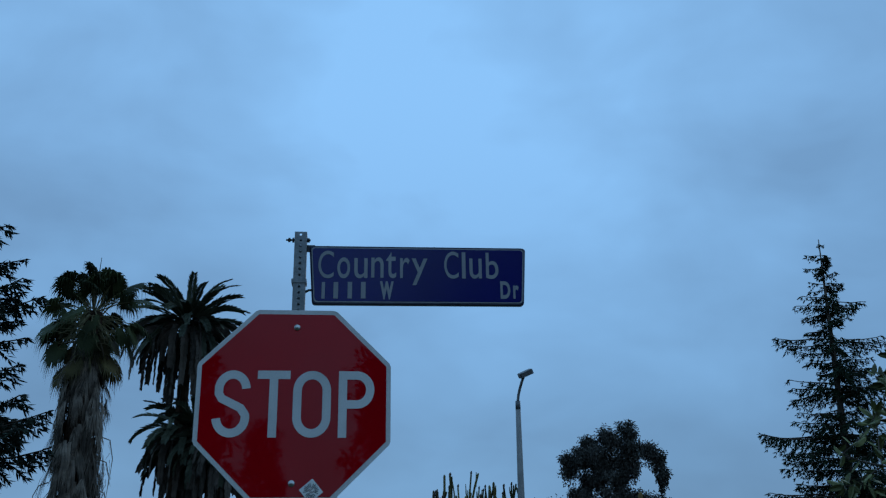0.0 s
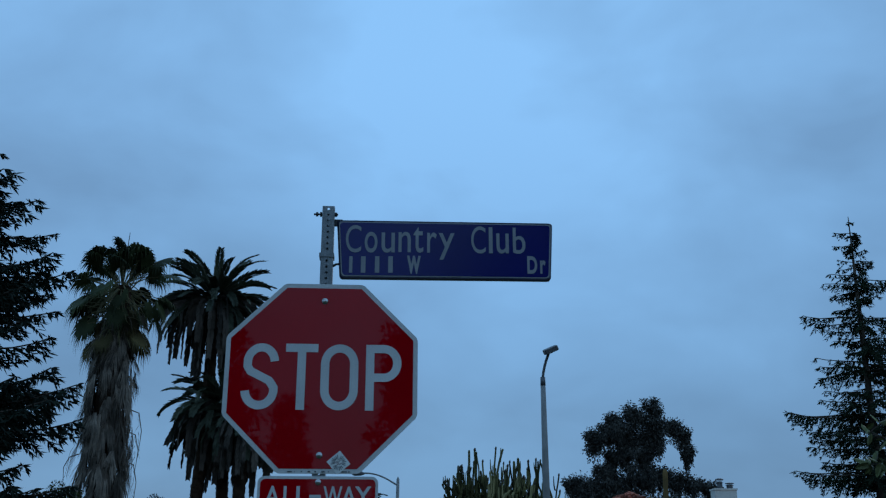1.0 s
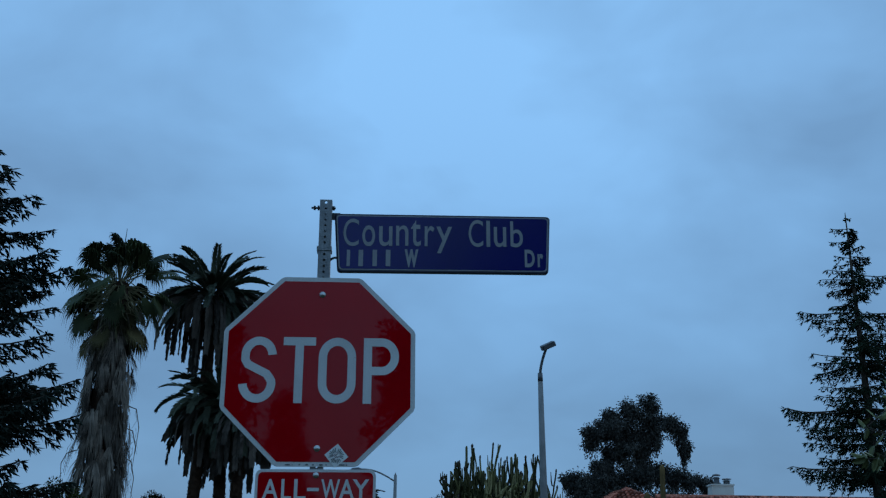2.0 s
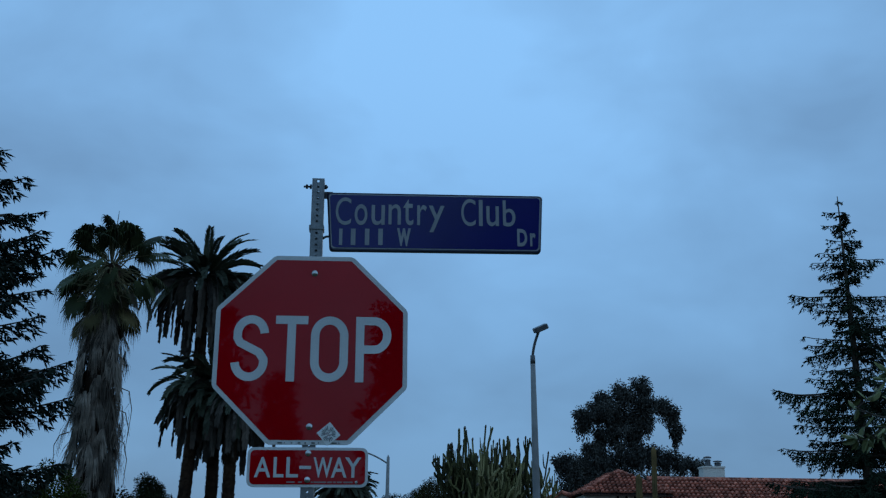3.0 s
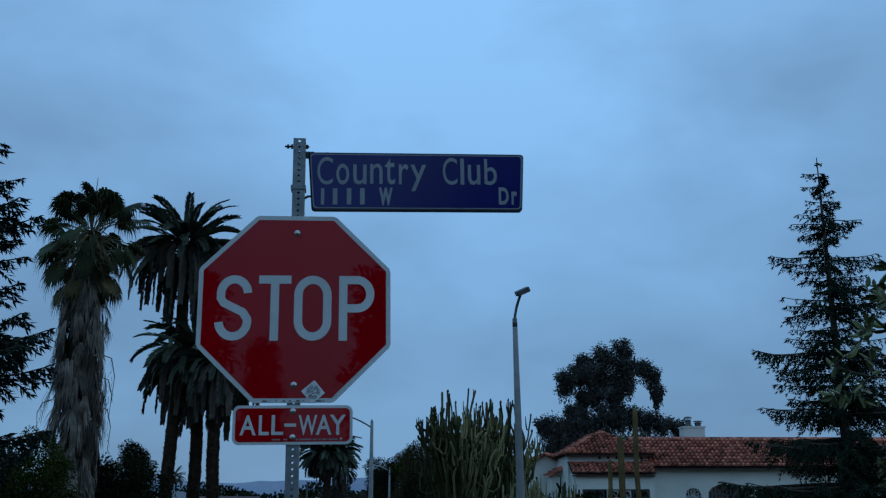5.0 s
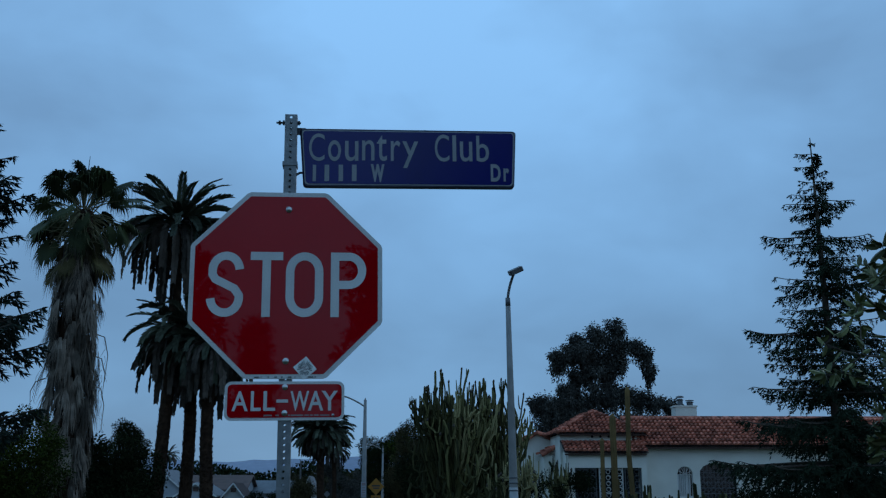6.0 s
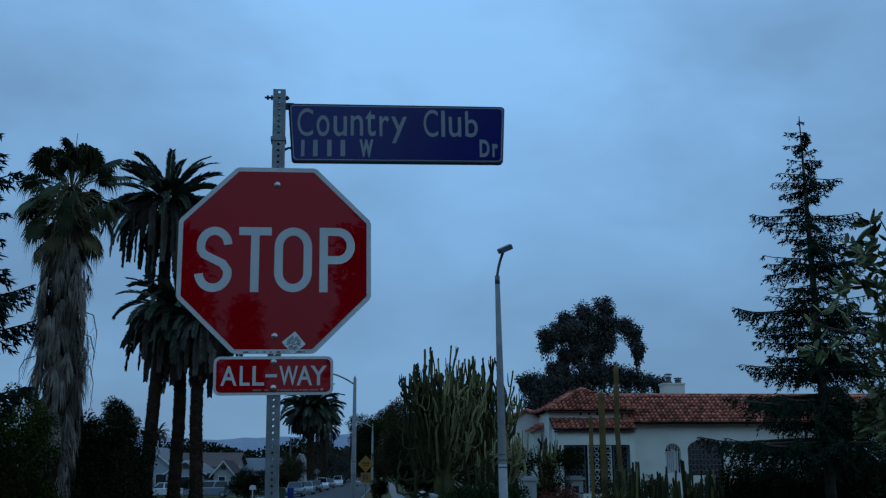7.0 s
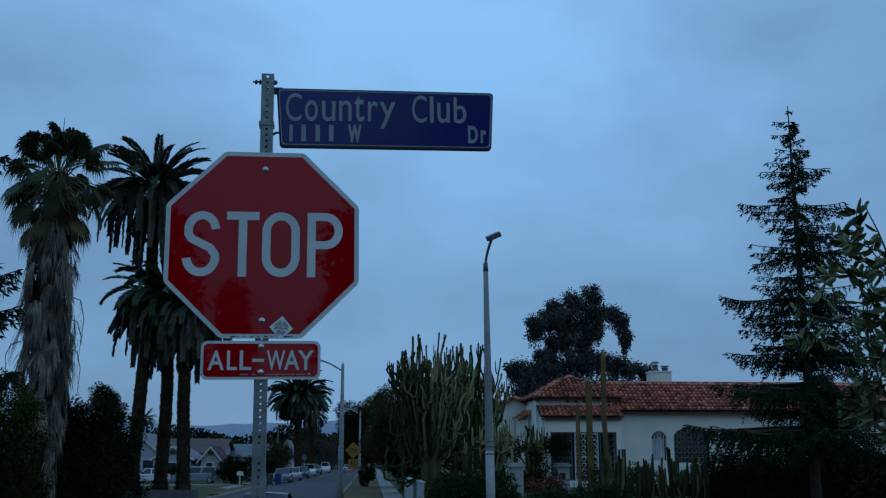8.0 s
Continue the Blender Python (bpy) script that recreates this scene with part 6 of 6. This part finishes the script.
GREY_P, SILVER_P = paint("grey_car_paint", (0.12, 0.125, 0.13)), paint("silver_car_paint", (0.32, 0.33, 0.34))
WHITE_P, DARK_P = paint("white_car_paint", (0.6, 0.6, 0.6)), paint("dark_car_paint", (0.03, 0.032, 0.036))
BLACK_P, STEEL_P = paint("black_car_paint", (0.008, 0.008, 0.009)), paint("blue_grey_car_paint", (0.17, 0.19, 0.22))
car(-9.3, 108, -90, GREY_P, "dark grey saloon parked at the kerb")
car(-9.05, 120, -90, SILVER_P, "pale silver saloon parked at the kerb", 4.6, 1.46)
car(-8.95, 133, -90, DARK_P, "dark hatchback parked at the kerb", 4.2, 1.5, True)
car(-8.8, 146, -90, WHITE_P, "white sports utility car parked at the kerb", 4.6, 1.7, True)
car(-8.8, 164, -90, GREY_P, "grey saloon parked at the kerb")
car(-8.2, 184, -90, WHITE_P, "white van-like car parked at the kerb", 4.9, 1.85, True)
car(-4.2, 190, 90, SILVER_P, "silver car parked by the verge", 4.5, 1.46)
car(-3.25, 31, 90, BLACK_P, "black saloon parked close to the kerb", 4.5, 1.42)
car(-17.9, 106, 180, STEEL_P, "blue-grey sports utility car in a driveway", 4.7, 1.62, True)
car(-23.2, 108, 200, WHITE_P, "white car in a driveway behind palms", 4.4, 1.45)


def bin_(x, y, mat, label):
    base = thing("wheeled_bin", pose(x, y, 0.0), label, "bin", "wheeled bins")
    s = Shape()
    s.add([(sx * w, sy * w, z) for w, z in ((0.23, 0.08), (0.3, 0.98)) for sx, sy in ((-1, -1), (1, -1), (1, 1), (-1, 1))],
          [(3, 2, 1, 0), (4, 5, 6, 7), (0, 1, 5, 4), (1, 2, 6, 5), (2, 3, 7, 6), (3, 0, 4, 7)])
    part("tub", s, mat, base)
    s = Shape()
    s.slab([(-0.33, 0.98), (0.33, 0.98), (0.3, 1.04), (0.12, 1.1), (-0.3, 1.06)], -0.33, 0.33, 0.02)
    part("lid", s, mat, base)
    for sg in (-0.24, 0.24):
        s = Shape()
        s.tube([(sg - 0.03, 0.24, 0.11), (sg + 0.03, 0.24, 0.11)], [0.11, 0.11], 12)
        part("wheel", s, RUBBER, base)


bin_(-8.8, 97, BIN_BLUE, "blue wheeled recycling bin at the kerb")
bin_(-9.55, 96.5, BIN_GREEN, "dark green wheeled bin at the kerb")
bin_(-10.25, 96.4, BIN_GREEN, "dark green wheeled bin beside another")

fence = thing("plank_fence", pose(0, 0, 0), "low weathered grey plank fence below the palms", "fence")
s = Shape()
s.box(-0.085, 0.085, -0.012, 0.012, 0, 0.5)
first = None
for k in range(18):
    m = pose(-10.75 + 0.18 * k, 45 + random.uniform(-0.01, 0.01), 0.62 + random.uniform(-0.03, 0.03))
    if first is None:
        first = part("plank", s, WOOD, fence)
        first.matrix_basis = m
    else:
        again(first, m, fence)
s = Shape()
s.box(-10.85, -7.55, 45.015, 45.06, 0.7, 0.78)
s.box(-10.85, -7.55, 45.015, 45.06, 0.96, 1.04)
for x in (-10.7, -9.2, -7.7):
    s.box(x, x + 0.09, 45.06, 45.15, -0.1, 1.1)
part("rails", s, WOOD, fence)

box_ = thing("mail_box", pose(-12.1, 95, 0.05) @ Matrix.Scale(0.8, 4), "white mailbox on a short post by a lawn", "mailbox")
s = Shape()
s.box(-0.05, 0.05, -0.05, 0.05, 0, 1.1)
part("post", s, TRIM, box_)
s = Shape()
s.slab([(-0.35, 1.1), (0.35, 1.1), (0.35, 1.45), (0.2, 1.58), (-0.2, 1.58), (-0.35, 1.45)], -0.2, 0.2, 0.02)
part("box", s, TRIM, box_)
flag = Shape()
flag.box(0.355, 0.375, -0.15, 0.0, 1.3, 1.5)
part("flag", flag, INK, box_)


# ---- far houses across the lawns ----
def far_house(x0, x1, y0, y1, eave, ridge, walls, roof, label, gable_front=False, wins=()):
    base = thing("bungalow", pose(0, 0, 0), label, "house", "houses across the lawns")
    s = Shape()
    s.box(x0, x1, y0, y1, -0.1, eave)
    wall = part("wall", s, walls, base)
    mx, my = (x0 + x1) / 2, (y0 + y1) / 2
    o = 0.45
    s = Shape()
    th = 0.14
    if gable_front:
        e = eave - o * (ridge - eave) / (mx - x0)
        ridge_l = [(x0 - o, e), (mx, ridge), (x1 + o, e), (x1 + o, e - th), (mx, ridge - th), (x0 - o, e - th)]
        s.add([(px, py, pz) for py in (y0 - o, y1 + o) for px, pz in ridge_l],
              [(0, 1, 4, 5), (1, 2, 3, 4), (11, 10, 7, 6), (10, 9, 8, 7), (0, 6, 7, 1), (1, 7, 8, 2), (5, 4, 10, 11), (4, 3, 9, 10), (0, 5, 11, 6), (2, 8, 9, 3)])
        g = Shape()
        g.add([(x0, y0, eave), (x1, y0, eave), (mx, y0, ridge - th)], [(0, 1, 2)])
        part("gable", g, walls, base)
        g = Shape()
        g.box(mx - 0.3, mx + 0.3, y0 - 0.05, y0 - 0.005, eave + 0.2, eave + 0.65)
        part("gable_vent", g, SHINGLE, base)
        b = Shape()
        for sg in (-1, 1):
            b = Shape()
            b.add([(mx, y0 - o - 0.03, ridge - 0.02), (mx, y0 - o - 0.03, ridge - 0.24), (mx + sg * (mx - x0 + o), y0 - o - 0.03, e - 0.24), (mx + sg * (mx - x0 + o), y0 - o - 0.03, e - 0.02)], [(0, 1, 2, 3)])
            part("bargeboard", b, TRIM, base)
    else:
        e = eave - o * (ridge - eave) / (my - y0)
        prof = [(y0 - o, e), (my, ridge), (y1 + o, e), (y1 + o, e - th), (my, ridge - th), (y0 - o, e - th)]
        s.add([(px, py, pz) for px in (x0 - o, x1 + o) for py, pz in prof],
              [(0, 1, 4, 5), (1, 2, 3, 4), (11, 10, 7, 6), (10, 9, 8, 7), (0, 6, 7, 1), (1, 7, 8, 2), (5, 4, 10, 11), (4, 3, 9, 10), (0, 5, 11, 6), (2, 8, 9, 3)])
        for px in (x0 + 0.01, x1 - 0.01):
            g = Shape()
            g.add([(px, y0, eave), (px, y1, eave), (px, my, ridge - th)], [(0, 1, 2)])
            part("gable", g, walls, base)
    part("roof", s, roof, base)
    for a, b, lo, hi in wins:
        t = Shape()
        t.box(a - 0.08, b + 0.08, y0 - 0.06, y0 - 0.004, lo - 0.08, hi + 0.08)
        w = part("window_frame", t, TRIM, wall)
        t = Shape()
        t.box(a, b, y0 - 0.08, y0 - 0.062, lo, hi)
        part("window_pane", t, GLASS, base)


far_house(-31, -25.2, 124, 134, 3.2, 5.6, GREY_WALL, SHINGLE_GREY, "pale bungalow with a grey gable towards the lawn", True, ((-27.2, -26.0, 0.9, 2.3), (-29.6, -28.4, 0.9, 2.3)))
far_house(-25.6, -18.6, 128, 138, 3.3, 5.0, GREY_WALL, SHINGLE, "grey bungalow under a brown shingle roof", False, ((-24.2, -22.8, 0.9, 2.2), (-21.4, -20.2, 0.9, 2.2)))
far_house(-24.6, -20.6, 118, 127.5, 2.7, 3.9, GREY_WALL, SHINGLE_GREY, "white porch wing with a pale gable", True, ((-23.4, -22.2, 0.8, 2.0),))
far_house(-19.6, -17.4, 119, 126, 2.6, 3.9, WHITE_WALL, TILE_BED, "small white bungalow with a red-brown gable roof", True, ((-19.0, -18.3, 0.9, 2.0),))
far_house(-19.2, -13.8, 135, 143, 2.9, 4.4, GREY_WALL, SHINGLE_GREY, "low grey bungalow beyond the gardens", False, ((-17.6, -16.2, 0.9, 2.1),))
far_house(-13.2, -11.6, 150, 158, 3.6, 5.2, WHITE_WALL, SHINGLE_GREY, "white two-window house among street trees", True, ((-12.8, -12.1, 1.6, 2.6),))
